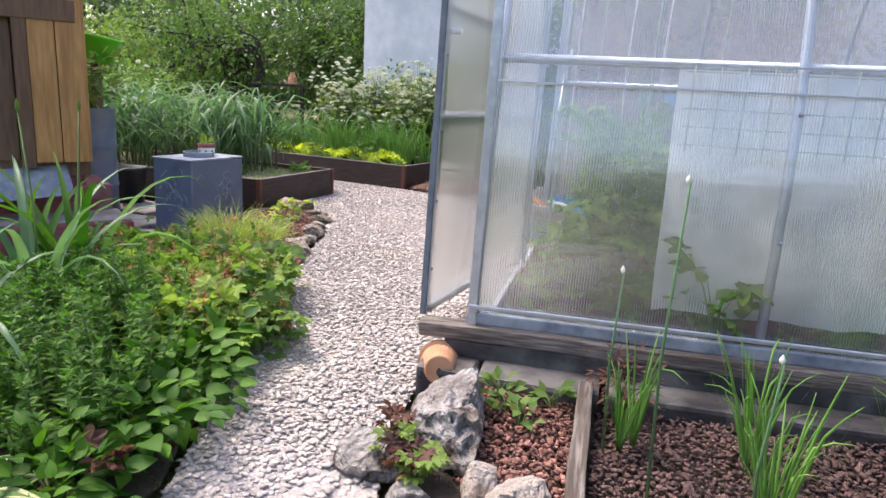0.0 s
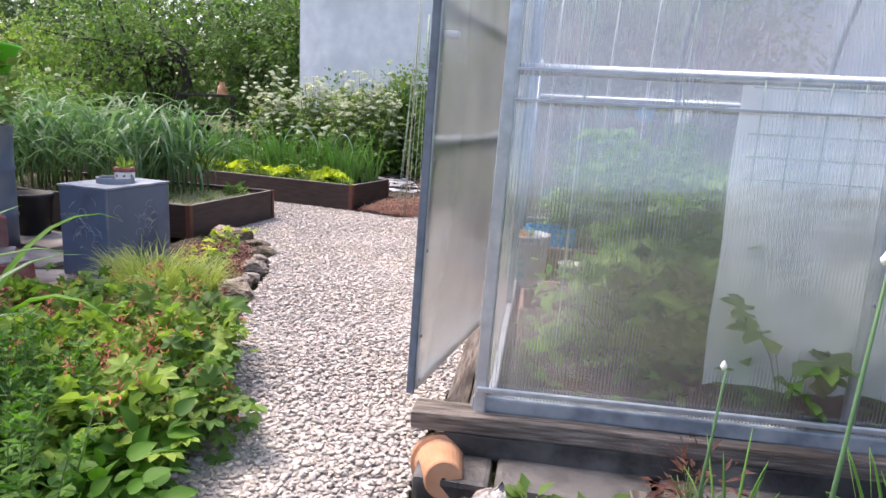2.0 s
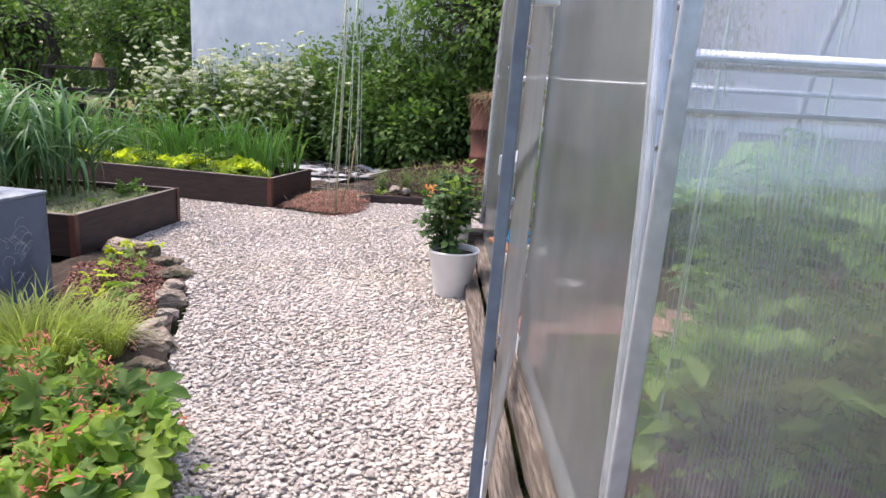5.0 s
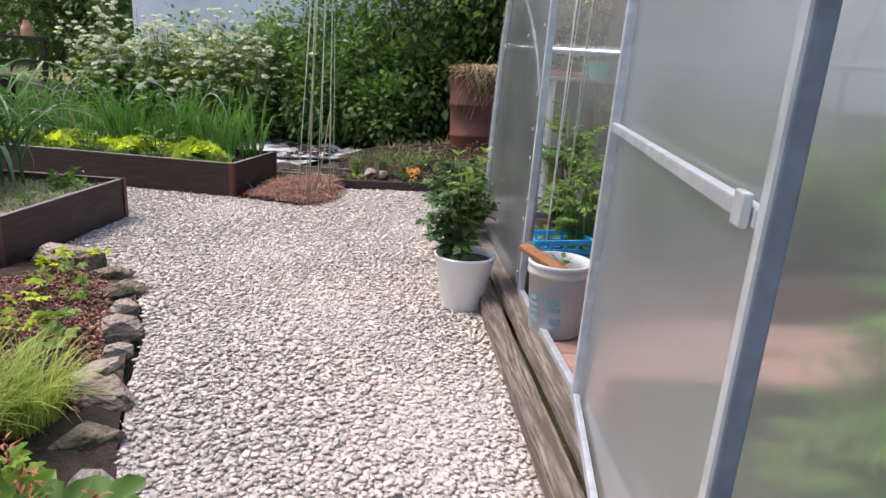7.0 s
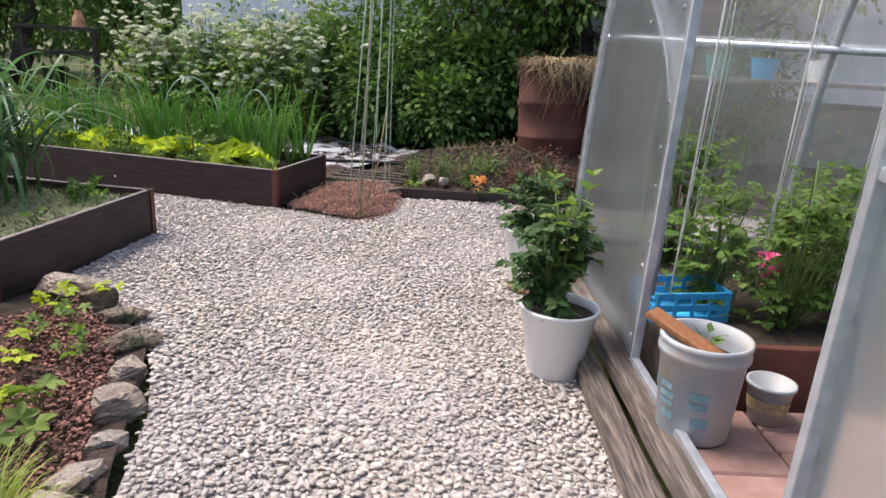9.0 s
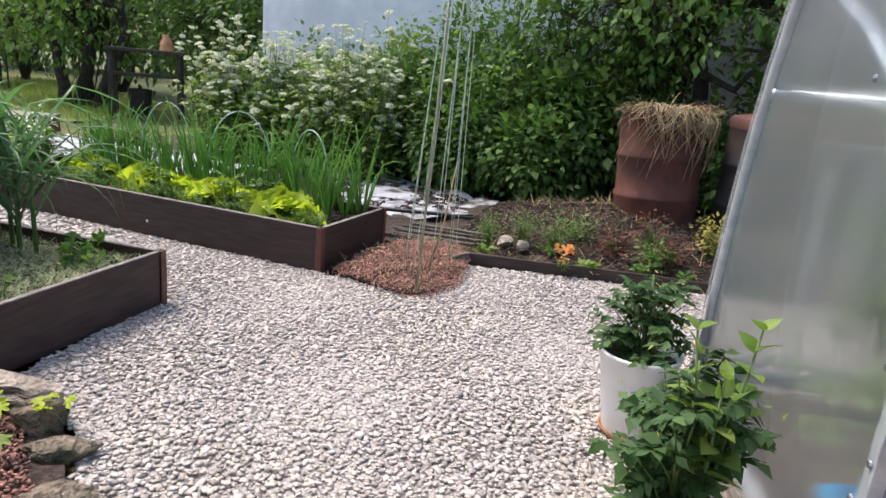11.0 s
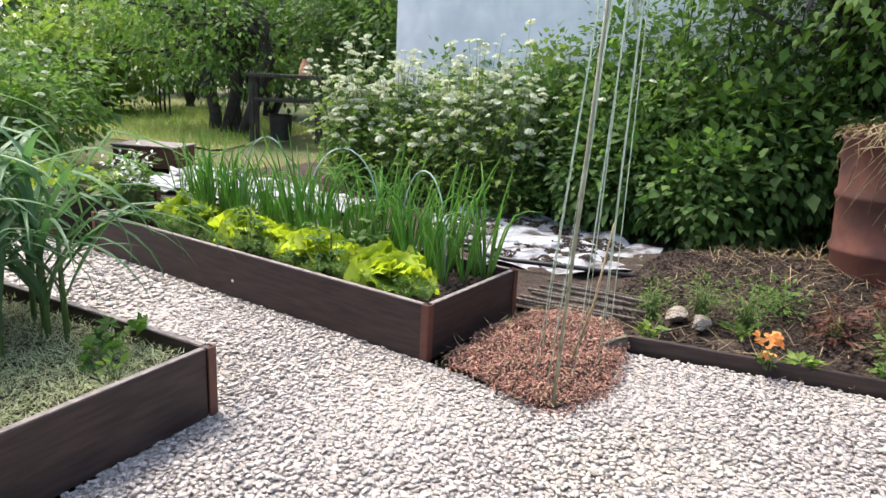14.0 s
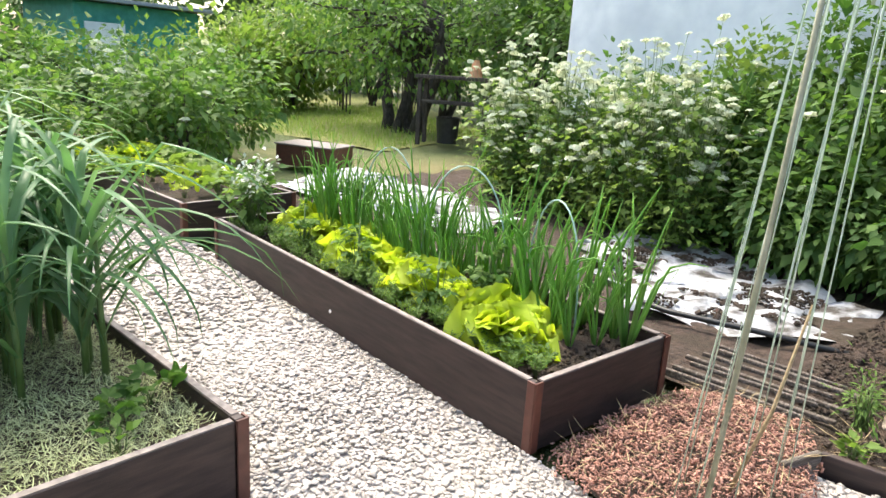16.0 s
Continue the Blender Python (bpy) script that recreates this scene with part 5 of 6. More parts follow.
for x, y, r in ((-.22, .85, .07), (-.3, .95, .08), (-.12, .8, .05), (-.45, .35, .05), (-.15, .42, .045)):
    rosette(b1 @ at(x, y, .18), r, 10, LOBED if r > .06 else LEAF, L_MID, "young green plant in the grass mulch", group="young plants in bed")

l0 = [lettuce(at(0, 0)) for _ in range(3)]
for k, (x, y, s) in enumerate(((-.36, .25, 1.0), (-.52, .34, .95), (-.88, .3, 1), (-1.02, .36, .9), (-1.45, .33, 1.0), (-1.6, .4, .95), (-1.95, .38, .9), (-2.15, .42, .9), (-.7, .34, .75), (-1.24, .38, .8))):
    m = at(x, y, .17, k * 70, s)
    if k < 3:
        l0[k].matrix_basis = m
    else:
        copy_thing(l0[k % 3], m).scale = m.to_scale()
o0 = [onion(at(0, 0), .52, 10) for _ in range(5)]
k = 0
for x in np.arange(-.2, -2.3, -.125):
    for y in (.45, .535, .62):
        if RNG.random() < .14 + .14 * math.sin(x * 7):
            continue
        m = at(x + RNG.normal(0, .02), y + RNG.normal(0, .015), .165, RNG.uniform(0, 360), RNG.uniform(.6, 1.15))
        if k < 5:
            o0[k].matrix_basis = m
        else:
            copy_thing(o0[k % 5], m).scale = m.to_scale()
        k += 1
m = at(-.1, .6, .17, 30, 1.05)
copy_thing(o0[1], m).scale = m.to_scale()
f0 = [feathery(at(0, 0)) for _ in range(3)]
for k in range(34):
    x = -.12 - 2.2 * k / 33
    m = at(x + RNG.normal(0, .02), (.10 if k % 2 else .17) + RNG.normal(0, .02), .165, RNG.uniform(0, 360), RNG.uniform(.32, .58))
    if k < 3:
        f0[k].matrix_basis = m
    else:
        copy_thing(f0[k % 3], m).scale = m.to_scale()
for x, y, h in ((-.72, .2, .3), (-1.28, .2, .32), (-.66, .42, .33), (-1.78, .2, .28), (-1.9, .55, .4)):
    tomato(at(x, y, .16), h, .11, 14, "young tomato seedling among lettuces", False, "tomato_seedling", "tomato seedlings", L_MID)
leafy("white_flower_plant", "bushy herb with small white flowers", "herb", at(-2.28, .14, .16), .42, .14, 40, 8, .05, None, L_MID, LEAF, "", .04, extra=(M_WHITEFL, LEAF, 60, .03))
for a, b, h in (((-1.15, .46), (-.74, .6), .72), ((-.62, .6), (-.28, .52), .66), ((-1.75, .52), (-1.38, .62), .72)):
    pts = []
    for t in np.linspace(0, math.pi, 17):
        u = .5 - .5 * math.cos(t)
        pts.append((a[0] + (b[0] - a[0]) * u, a[1] + (b[1] - a[1]) * u, .14 + (h - .14) * math.sin(t) ** .7))
    tagged(tube("hoop", pts, .0036, M_HOOP, n=6), "pale green wire hoop over the onions", "hoop", "bed hoops")
for k in range(30):
    rosette(BED3 @ at(RNG.uniform(-2.1, -.12), RNG.uniform(.12, .7), .17), RNG.uniform(.1, .16), 12, LOBED, L_LIGHT if k % 3 else L_LIME, "strawberry plant with light green leaves", "strawberry_plant", "strawberry", "strawberries in the bed", .16)

# stakes and strings in the chip mound
trellis = thing("string_trellis", "bean trellis of a bamboo stake and upright twines", "trellis", m=at(0, 0))
tube("stake", [(.565, -.03, -.02), (.575, .03, .9), (.585, .09, 1.95)], [.0068, .0064, .0056], M_STAKE, trellis, "bamboo stake")
for k in range(9):
    a = k * 6.283 / 9
    b = (.50 + .1 * math.cos(a), .27 + .26 * math.sin(a), .05)
    t = (.59 + .06 * math.cos(a), .2 + .1 * math.sin(a), 1.75)
    mid = ((b[0] + t[0]) / 2 + RNG.normal(0, .006), (b[1] + t[1]) / 2 + RNG.normal(0, .006), .9)
    tube("twine", [b, mid, t], .0019, M_STRING, trellis, n=5)
tube("knot", [(.62, .2, 1.3), (.615, .19, 1.42), (.62, .2, 1.75)], [.004, .012, .008], M_STRING, trellis, "knotted twine ends")
tube("twig", [(.5, .25, .05), (.55, .3, .3), (.6, .28, .62)], [.006, .005, .003], M_HAY, trellis, "dry bent twig")

# ---- flower bed and barrels ----
bm = bmesh.new()
bmesh.ops.create_grid(bm, x_segments=40, y_segments=30, size=1)
for v in bm.verts:
    x, y = v.co.x, v.co.y
    r = math.hypot(x, y)
    v.co = Vector((1.3 + x * 1.5, 1.95 + y * .95, -.02 + .26 * max(0, 1 - r) ** .8 + .03 * noise.noise(Vector((x * 9, y * 7, 0))) + .02 * noise.noise(Vector((x * 25, y * 20, 3)))))
tagged(part("soil_mound", bm, M_SOIL, None, smooth=True), "mounded dark soil with dry roots round the barrels", "soil", kind="structure")
n = 900
p = np.c_[RNG.uniform(.5, 2.3, n), RNG.uniform(.8, 2.6, n)]
zz = -.01 + .26 * np.clip(1 - np.hypot((p[:, 0] - 1.3) / 1.5, (p[:, 1] - 1.95) / .95), 0, 1) ** .8 + .02
V1 = blades(np.c_[p, zz], RNG.uniform(0, 6.28, n), RNG.uniform(.05, .2, n), RNG.uniform(1.0, 1.6, n), RNG.normal(0, .4, n), np.full(n, .004), 4)
tagged(put("dry_stalks", fast("dry_stalks", *V1), M_HAY), "dry stalks and roots on the soil mound", "dry stalks", kind="stuff")


def drum(name, label, m, material, r=.3, h=.88, lid=None):
    th = thing(name, label, "barrel", "oil drums", m)
    prof = [(0, .01), (r - .01, .01), (r, 0), (r, .03)]
    for z_ in (.3, .58):
        prof += [(r, h * z_ / .88 - .03), (r + .012, h * z_ / .88 - .01), (r + .012, h * z_ / .88 + .01), (r, h * z_ / .88 + .03)]
    prof += [(r, h - .02), (r + .006, h - .01), (r + .006, h), (r - .008, h), (r - .01, h - .03)]
    part("shell", lathe(prof, 40), material, th, smooth=True)
    part("top", lathe([(0, h - .02), (r - .012, h - .03)], 40), lid or material, th, smooth=True)
    return th


drum("barrel", "rusty red oil drum heaped with dry hay", pose(1.45, 2.05, .06, 0, -3, 0), M_RUST, .28, .86)
b2 = drum("barrel", "black oil drum with a rusty top", pose(2.13, 2.1, .06, 0, 1, 0), M_BLACKDRUM, .31, .86, M_RUST)
part("rusty_band", lathe([(.314, .8), (.318, .86), (.3, .88), (.2, .90), (0, .91)], 40), M_RUST, b2, "rusty domed lid", smooth=True)
n = 320
a = RNG.uniform(0, 6.28, n)
rr = np.where(RNG.random(n) < .5, RNG.uniform(.2, .29, n), .26 * RNG.random(n) ** .5)
V0 = []
for k in range(120):
    az = -.95 + RNG.normal(0, .65)
    reach, drop = .288 + RNG.uniform(0, .05), RNG.uniform(.04, .2) + (.22 * RNG.random() if RNG.random() < .4 else 0)
    turn, r0 = RNG.normal(0, .8), RNG.uniform(.0, .2)
    pts = []
    for t, q, zz in ((0, r0, .93), (.3, (r0 + reach) * .55, .955 + RNG.uniform(0, .03)), (.6, reach - .02, .925 + RNG.uniform(0, .02)), (.75, reach + .015, .885), (1.0, reach + .02 + RNG.normal(0, .012), .885 - drop * .5), (1.2, reach + .012 + RNG.normal(0, .012), .885 - drop)):
        w = az + turn * (t - .6)
        pts.append((1.43 + q * math.cos(w), 2.04 + q * math.sin(w), zz))
    V0.append(tube_arrays(pts, [.003, .0032, .0032, .003, .0026, .0015], 4))
V1 = blades(np.c_[1.43 + rr * np.cos(a), 2.04 + rr * np.sin(a), .89 + .05 * (1 - (rr / .28) ** 2) + RNG.uniform(0, .03, n)], a + RNG.normal(0, .5, n), RNG.uniform(.06, .24, n) * np.where(np.cos(a + .9) > 0, 1.25, .7), RNG.uniform(.7, 1.3, n), RNG.uniform(1.0, 2.2, n), np.full(n, .0055), 8)
tagged(put("hay_heap", fast("hay_heap", *joined([V1] + V0)), M_HAY), "dry hay heaped on the rusty barrel and hanging over it", "hay", kind="stuff")
for k, (x, y, r, mt, sh, lb) in enumerate(((.63, .8, .07, L_LIGHT, LEAF, "small light green salad plant in the flower bed"), (1.22, .86, .08, L_LIGHT, LEAF, "small light green primrose plant"), (1.5, 1.0, .06, L_MID, LEAF, "small green plant by the edging board"),
                                           (1.1, .8, .05, L_MID, LEAF, "green leaves of a pansy plant"), (.95, 1.1, .1, L_FERN, SLIM, "feathery green annual in the flower bed"), (1.75, 1.0, .06, L_MID, LEAF, "small green plant by the edging board"))):
    rosette(at(x, y, .03), r * .8, 30, sh, mt, lb, "flower_plant", "plant", "flower bed plants", .05)
pan = thing("pansy", "orange pansy flowers in the flower bed", "flower", m=at(1.1, .79, .03))
put("petals", fast("petals", *scatter(LOBED, RNG.normal(0, .025, (9, 3)) + [0, 0, .1], RNG.normal(0, 1, (9, 3)), .05)), M_ORANGEFL, pan)
stems_of(pan, np.array([[.01, 0, .1], [-.02, .01, .11], [.02, -.01, .09]]), r=.003)
for k, (x, y, h, r, mt) in enumerate(((.95, 1.15, .22, .12, L_FERN), (.75, 1.15, .18, .08, L_FERN), (1.05, 1.4, .16, .12, L_MID), (1.5, 1.35, .28, .1, L_RED), (1.85, 1.4, .3, .09, L_YELLOW), (1.65, 1.2, .15, .09, L_RED), (1.3, 1.25, .12, .08, L_RED), (2.0, 1.2, .16, .08, L_RED), (1.55, 1.1, .14, .06, L_MID), (.58, .95, .2, .05, L_FERN))):
    leafy("bed_plant", "sparse red brown and green flower bed plant" if mt is L_RED else "small leafy plant in the flower bed", "plant", at(x, y, .06), h, r, 34, 8, .026, None, mt, SLIM if mt is L_FERN else LEAF, "flower bed plants", .03)

# ---- potted tomatoes ----
def pot(m, r=.128, h=.22, label="white plastic plant pot on the gravel"):
    th = thing("plant_pot", label, "plant pot", "white pots", m)
    part("shell", lathe([(0, 0), (r * .64, 0), (r * .67, .008), (r * .96, h - .012), (r, h - .008), (r, h), (r * .93, h), (r * .9, h - .03)], 40), M_POT, th, smooth=True)
    part("soil", lathe([(0, h - .022), (r * .5, h - .02), (r * .9, h - .03)], 30), M_SOIL, th)
    return th


pot(at(1.885, -1.61), .13, .235)
pot(at(1.69, -.84, .014), .128, .27, "taller white plant pot on a saucer")
tagged(part("saucer", lathe([(0, 0), (.085, 0), (.098, .018), (.094, .018), (.083, .006), (0, .006)], 30), M_TERRA, None, m=at(1.69, -.84, .004)), "terracotta saucer under a white pot", "saucer")
tomato(at(1.845, -1.59, .21), .39, .15, 64)
tomato(at(1.69, -.84, .25), .3, .15, 60)
shoot = thing("pepper_shoot", "light green pepper shoots beside the tomato", "plant", m=at(1.89, -1.63, .2))
pos, ways, size, tips = [], [], [], []
for k, (dx, dy, h) in enumerate(((-.06, .02, .44), (.05, .03, .46), (.0, -.04, .38))):
    tip = np.array([dx, dy, h])
    tips.append(tip)
    for u in np.linspace(.45, 1, 7):
        for c in (0, 3.14):
            w = u * 9 + c + k
            pos.append(tip * [u, u, u])
            ways.append([math.cos(w), math.sin(w), .35 + .8 * (u > .9)])
            size.append(.075 * (1.25 - .7 * u))
put("leaves", fast("leaves", *scatter(OVAL, np.array(pos), np.array(ways), np.array(size))), L_LIGHT, shoot, smooth=True)
for tip in tips:
    tube("stem", [(0, 0, 0), tip * .5 + [0, 0, .01], tip], [.004, .0035, .002], M_STEM, shoot, n=6)

# ---- greenhouse inside ----
G = GH
def inbox(name, label, sx, sy, sz, atp, material, cat):
    return tagged(part(name, block(sx, sy, sz, .005, atp), material, None, m=G), label, cat)
for v, d, lb in ((1.98, .03, "brown board edging the far greenhouse bed"), (1.08, .03, "brown board edging the near greenhouse bed")):
    inbox("bed_board", lb, GL - .12, d, .2, (GL / 2 + .02, v, .06), M_CAP, "board")
inbox("bed_soil", "dark soil of the far greenhouse bed", GL - .14, 1.04, .17, (GL / 2, 2.52, .055), M_SOIL, "soil")["kind"] = "structure"
inbox("bed_soil", "dark soil of the near greenhouse bed", GL - .14, .98, .13, (GL / 2, .57, .055), M_SOIL, "soil")["kind"] = "structure"
pav = thing("paved_floor", "reddish concrete pavers laid between the greenhouse beds", "paving", m=G, kind="structure")
pm = bpy.data.meshes.new("paver")
bm = block(.205, .098, .045, .005, segments=1)
bm.to_mesh(pm)
bm.free()
pm.materials.append(M_PAVER)
for i in range(12):
    for j in range(8):
        ob = new("paver", pm)
        ob.parent = pav
        ob.matrix_basis = pose(.16 + i * .212, 1.15 + j * .101 + .001, .05 + RNG.uniform(0, .004), 0, 0, RNG.normal(0, .5))
t0 = [tomato(at(0, 0), .6, .17, 54, "tall pepper plant in the greenhouse bed", True, "pepper_plant", "greenhouse plants", L_FERN, .68) for _ in range(3)]
t1 = [tomato(at(0, 0), .62, .2, 34, "tall deep green tomato plant in the greenhouse bed", True, "tomato_plant", "greenhouse tomatoes", L_MID) for _ in range(3)]
spots = [(u, v) for u in np.arange(.4, 4.3, .33) for v in (.36, .75)] + [(u, v) for u in np.arange(.35, 4.3, .33) for v in (2.4, 2.8)]
FAR = sum(v < 1.5 for u, v in spots)
for k, (u, v) in enumerate(spots):
    m = G @ at(u + RNG.normal(0, .04), v + RNG.normal(0, .04), .2 if v < 1.5 else .22, RNG.uniform(0, 360), RNG.uniform(.65, 1.15))
    row = t1 if v < 1.5 else t0
    if k < 3:
        t1[k].matrix_basis = m
    elif 0 <= k - FAR < 3:
        t0[k - FAR].matrix_basis = m
    else:
        copy_thing(row[k % 3], m).scale = m.to_scale()
for u, v in ((.42, .4), (.5, .6), (.5, 2.2), (.72, 2.25), (.95, 2.2)):
    m = G @ at(u, v, .2, 40 * u, 1.35 if v < 1 else 1.0)
    copy_thing((t1 if v < 1 else t0)[1], m).scale = m.to_scale()
rosette(G @ at(.78, .1, .2), .15, 10, LOBED, L_MID, "broad cucumber leaves against the greenhouse wall", "cucumber_plant", "cucumber", "", .3)
n = 3000
vv = np.where(RNG.random(n) < .7, RNG.uniform(.12, 1.02, n), RNG.uniform(2.2, 3.0, n))
V1 = scatter(LEAF, np.c_[RNG.uniform(.1, 4.4, n), vv, .18 + .3 * RNG.random(n) ** 2], RNG.normal(0, 1, (n, 3)) * [1, 1, .4], RNG.uniform(.04, .09, n))
tagged(put("low_greens", fast("low_greens", *V1), L_MID, None, m=G), "low green leaves covering the greenhouse beds", "leaves", kind="stuff")
# shade cloth and netting
cloth = bmesh.new()
rows = []
for i in range(80):
    u = .58 + 3.7 * i / 79
    rows.append([cloth.verts.new((u, .13 + .02 * math.sin(u * 21) + .01 * math.sin(u * 53 + j), .29 + .79 * j / 12)) for j in range(13)])
for a, b in zip(rows, rows[1:]):
    for j in range(12):
        cloth.faces.new((a[j], b[j], b[j + 1], a[j + 1]))
tagged(part("shade_cloth", cloth, M_CLOTH, None, m=G, smooth=True), "white shade cloth hung inside the greenhouse wall", "cloth")
net = thing("plant_netting", "grey square plant netting hung over the shade cloth", "netting", m=G)
for k in range(5):
    tube("strand", [(.6, .09, .84 + .055 * k), (2.4, .092, .83 + .055 * k), (4.3, .09, .84 + .055 * k)], .0022, M_STRING, net, n=4)
for k in range(48):
    tube("strand", [(.62 + .075 * k, .087, .82), (.625 + .075 * k, .088, 1.09)], .0022, M_STRING, net, n=4)
# twines from the roof
for k, (u, v) in enumerate(((.12, 2.3), (.42, 2.38), (.62, 2.3), (.25, 2.55), (.95, 2.35), (.2, .45), (.5, .6))):
    tagged(tube("twine", [(u, v - .1, .3), (u + .02, v - .12, 1.2), (u + .05, v - .16, GZ + 1.6)], .003, M_POT if k < 3 else M_STRING, None, n=5, m=G), "thin twine tied up for greenhouse plants", "twine", "greenhouse twines")
# bucket, small pot, crate, board, pink cup
bk = thing("bucket", "cloudy white plastic bucket with faded teal print", "bucket", m=G @ at(.075, 1.79, .1, 0, .8))
part("shell", lathe([(0, 0), (.108, 0), (.112, .01), (.13, .27), (.139, .275), (.139, .29), (.134, .31), (.139, .315), (.139, .33), (.128, .33), (.125, .28), (.106, .02), (0, .02)], 40), M_BUCKET, bk, smooth=True)
part("soil", lathe([(0, .26), (.06, .265), (.124, .25)], 24), M_SOIL, bk)
for k, (a, z_, wd, hgt) in enumerate(((200, .14, .5, .02), (200, .115, .5, .015), (200, .17, .4, .02), (250, .13, .45, .02), (250, .16, .45, .025), (255, .07, .4, .03), (205, .07, .4, .025), (165, .15, .4, .03))):
    bm = bmesh.new()
    prev = None
    for i in range(7):
        ang = radians(a) + wd * (i / 6 - .5)
        r0 = .1128 + .018 * z_ / .26 + .0015
        pr = [bm.verts.new((r0 * math.cos(ang), r0 * math.sin(ang), z_ + dz)) for dz in (0, hgt)]
        if prev:
            bm.faces.new((prev[0], pr[0], pr[1], prev[1]))
        prev = pr
    part("print_bar", bm, M_INK, bk)
rosette(G @ at(.075, 1.79, .3), .05, 10, LEAF, L_MID, "weeds growing in the bucket", "weeds", "weeds")
sp = thing("small_bucket", "small grey plastic tub on the pavers", "bucket", m=G @ at(.3, 1.86, .1, 0, .85))
part("shell", lathe([(0, 0), (.052, 0), (.068, .12), (.074, .122), (.074, .132), (.066, .132), (.05, .01), (0, .01)], 30), M_BUCKET, sp, smooth=True)
part("print_bar", lathe([(.0605, .045), (.0655, .085)], 30), M_HAY, sp, "faded yellow label")
cr = thing("plastic_crate", "sky blue plastic crate with slotted sides", "crate", m=G @ at(.19, 2.3, .225, 10, .85))
part("bottom", block(.3, .2, .012, .003), M_CRATE, cr)
for y in (-.1, .1):
    for z_ in (.0, .045, .09):
        part("side_slat", block(.3, .01, .026, .003, (0, y, z_)), M_CRATE, cr)
    for x in (-.14, -.07, 0, .07, .14):
        part("side_bar", block(.014, .012, .115, .003, (x, y, 0)), M_CRATE, cr)
for x in (-.15, .15):
    for z_ in (.0, .045, .09):
        part("end_slat", block(.01, .2, .026, .003, (x, 0, z_)), M_CRATE, cr)
plank = bar("plank", (-.045, 1.87, .39), (.1, 1.72, .325), .06, .016, M_ORANGE, bevel=.004)
plank.matrix_basis = G
tagged(plank, "orange brown board lying across the bucket", "board")
can = thing("watering_can", "pink plastic cup among the pepper plants", "cup", m=G @ at(.62, 2.6, .24))
part("shell", lathe([(0, 0), (.04, 0), (.05, .11), (.045, .11), (.035, .01), (0, .01)], 24), M_PINK, can, smooth=True)
sh = thing("wall_shelf", "narrow shelf with pots behind the greenhouse wall", "shelf", m=G @ at(.95, 3.32, .0))
part("board", block(1.3, .12, .02, .003, (0, 0, .93)), M_RIM, sh)
for x in (-.6, .6):
    part("bracket", block(.02, .1, .92, .003, (x, 0, .01)), M_ZINC, sh)
for x, mt, lb in ((-.35, M_TEAL, "teal plastic pot on the shelf behind the greenhouse"), (-.15, M_CRATE, "blue plastic pot on the shelf behind the greenhouse"), (.1, M_POT, "white plastic pot on the shelf behind the greenhouse")):
    tagged(part("shelf_pot", lathe([(0, 0), (.045, 0), (.06, .09), (.055, .09), (.04, .01), (0, .01)], 20), mt, None, m=G @ at(.95 + x, 3.32, .95)), lb, "pot", "shelf pots")

# ---- front beds by the greenhouse ----
for k, (x, y, r) in enumerate(((2.88, -3.97, .06), (3.0, -4.08, .065), (3.03, -3.92, .06), (2.93, -4.05, .045))):
    rosette(at(x, y, .06), r, 14, LEAF, L_MID, "young strawberry plant in red bark chips", "strawberry_plant", "strawberry", "young strawberries", .06)
for k in range(24):
    x = 3.25 + 1.7 * RNG.random()
    y = -4.42 + .5 * RNG.random() + .2 * (x - 3.3)
    m = at(x, y, .06, RNG.uniform(0, 360), RNG.uniform(.42, .8))
    copy_thing(o0[k % 5], m).scale = m.to_scale()
for x, y, h in ((3.405, -4.34, .76), (3.24, -4.1, .5), (3.62, -4.42, .46)):
    st = thing("onion_flower", "tall onion stalk with a closed white bud", "onion", "onion stalks", at(x, y, .05))
    tube("stalk", [(0, 0, 0), (-.01, .01, h * .5), (.005, -.005, h)], [.0042, .0036, .0024], L_GARLIC, st, n=6)
    part("bud", lathe([(0, h - .004), (.0045, h), (.006, h + .006), (.0032, h + .011), (.001, h + .016)], 10), M_WHITEFL, st, "white papery bud", smooth=True)
fl = thing("clay_pot", "terracotta pot lying on its side on the rocks", "plant pot", m=pose(2.625, -3.89, .08, 0, 78, -62) @ Matrix.Scale(1.25, 4))
part("shell", lathe([(.005, .07), (.035, .07), (.038, .067), (.052, -.03), (.06, -.032), (.06, -.055), (.052, -.055), (.034, .06), (.005, .06), (.005, .07)], 28), M_TERRA, fl)
for k, (x, y, mt, lb) in enumerate(((2.78, -4.4, L_LIGHT, "light green columbine leaves among rocks"), (2.74, -4.32, L_RED, "purple brown leaves among rocks"), (2.86, -4.46, L_RED, "purple brown leaves among rocks"), (2.9, -4.47, L_LIGHT, "light green leaves among rocks"))):
    rosette(at(x, y, .05), .055, 16, LOBED, mt, lb, "rock_plant", "plant", "rockery plants", .07)
leafy("dry_herb", "brown dry herb clump beside the greenhouse sill", "herb", at(3.22, -3.86, .05), .2, .09, 24, 8, .03, None, L_RED, SLIM, "", .03)

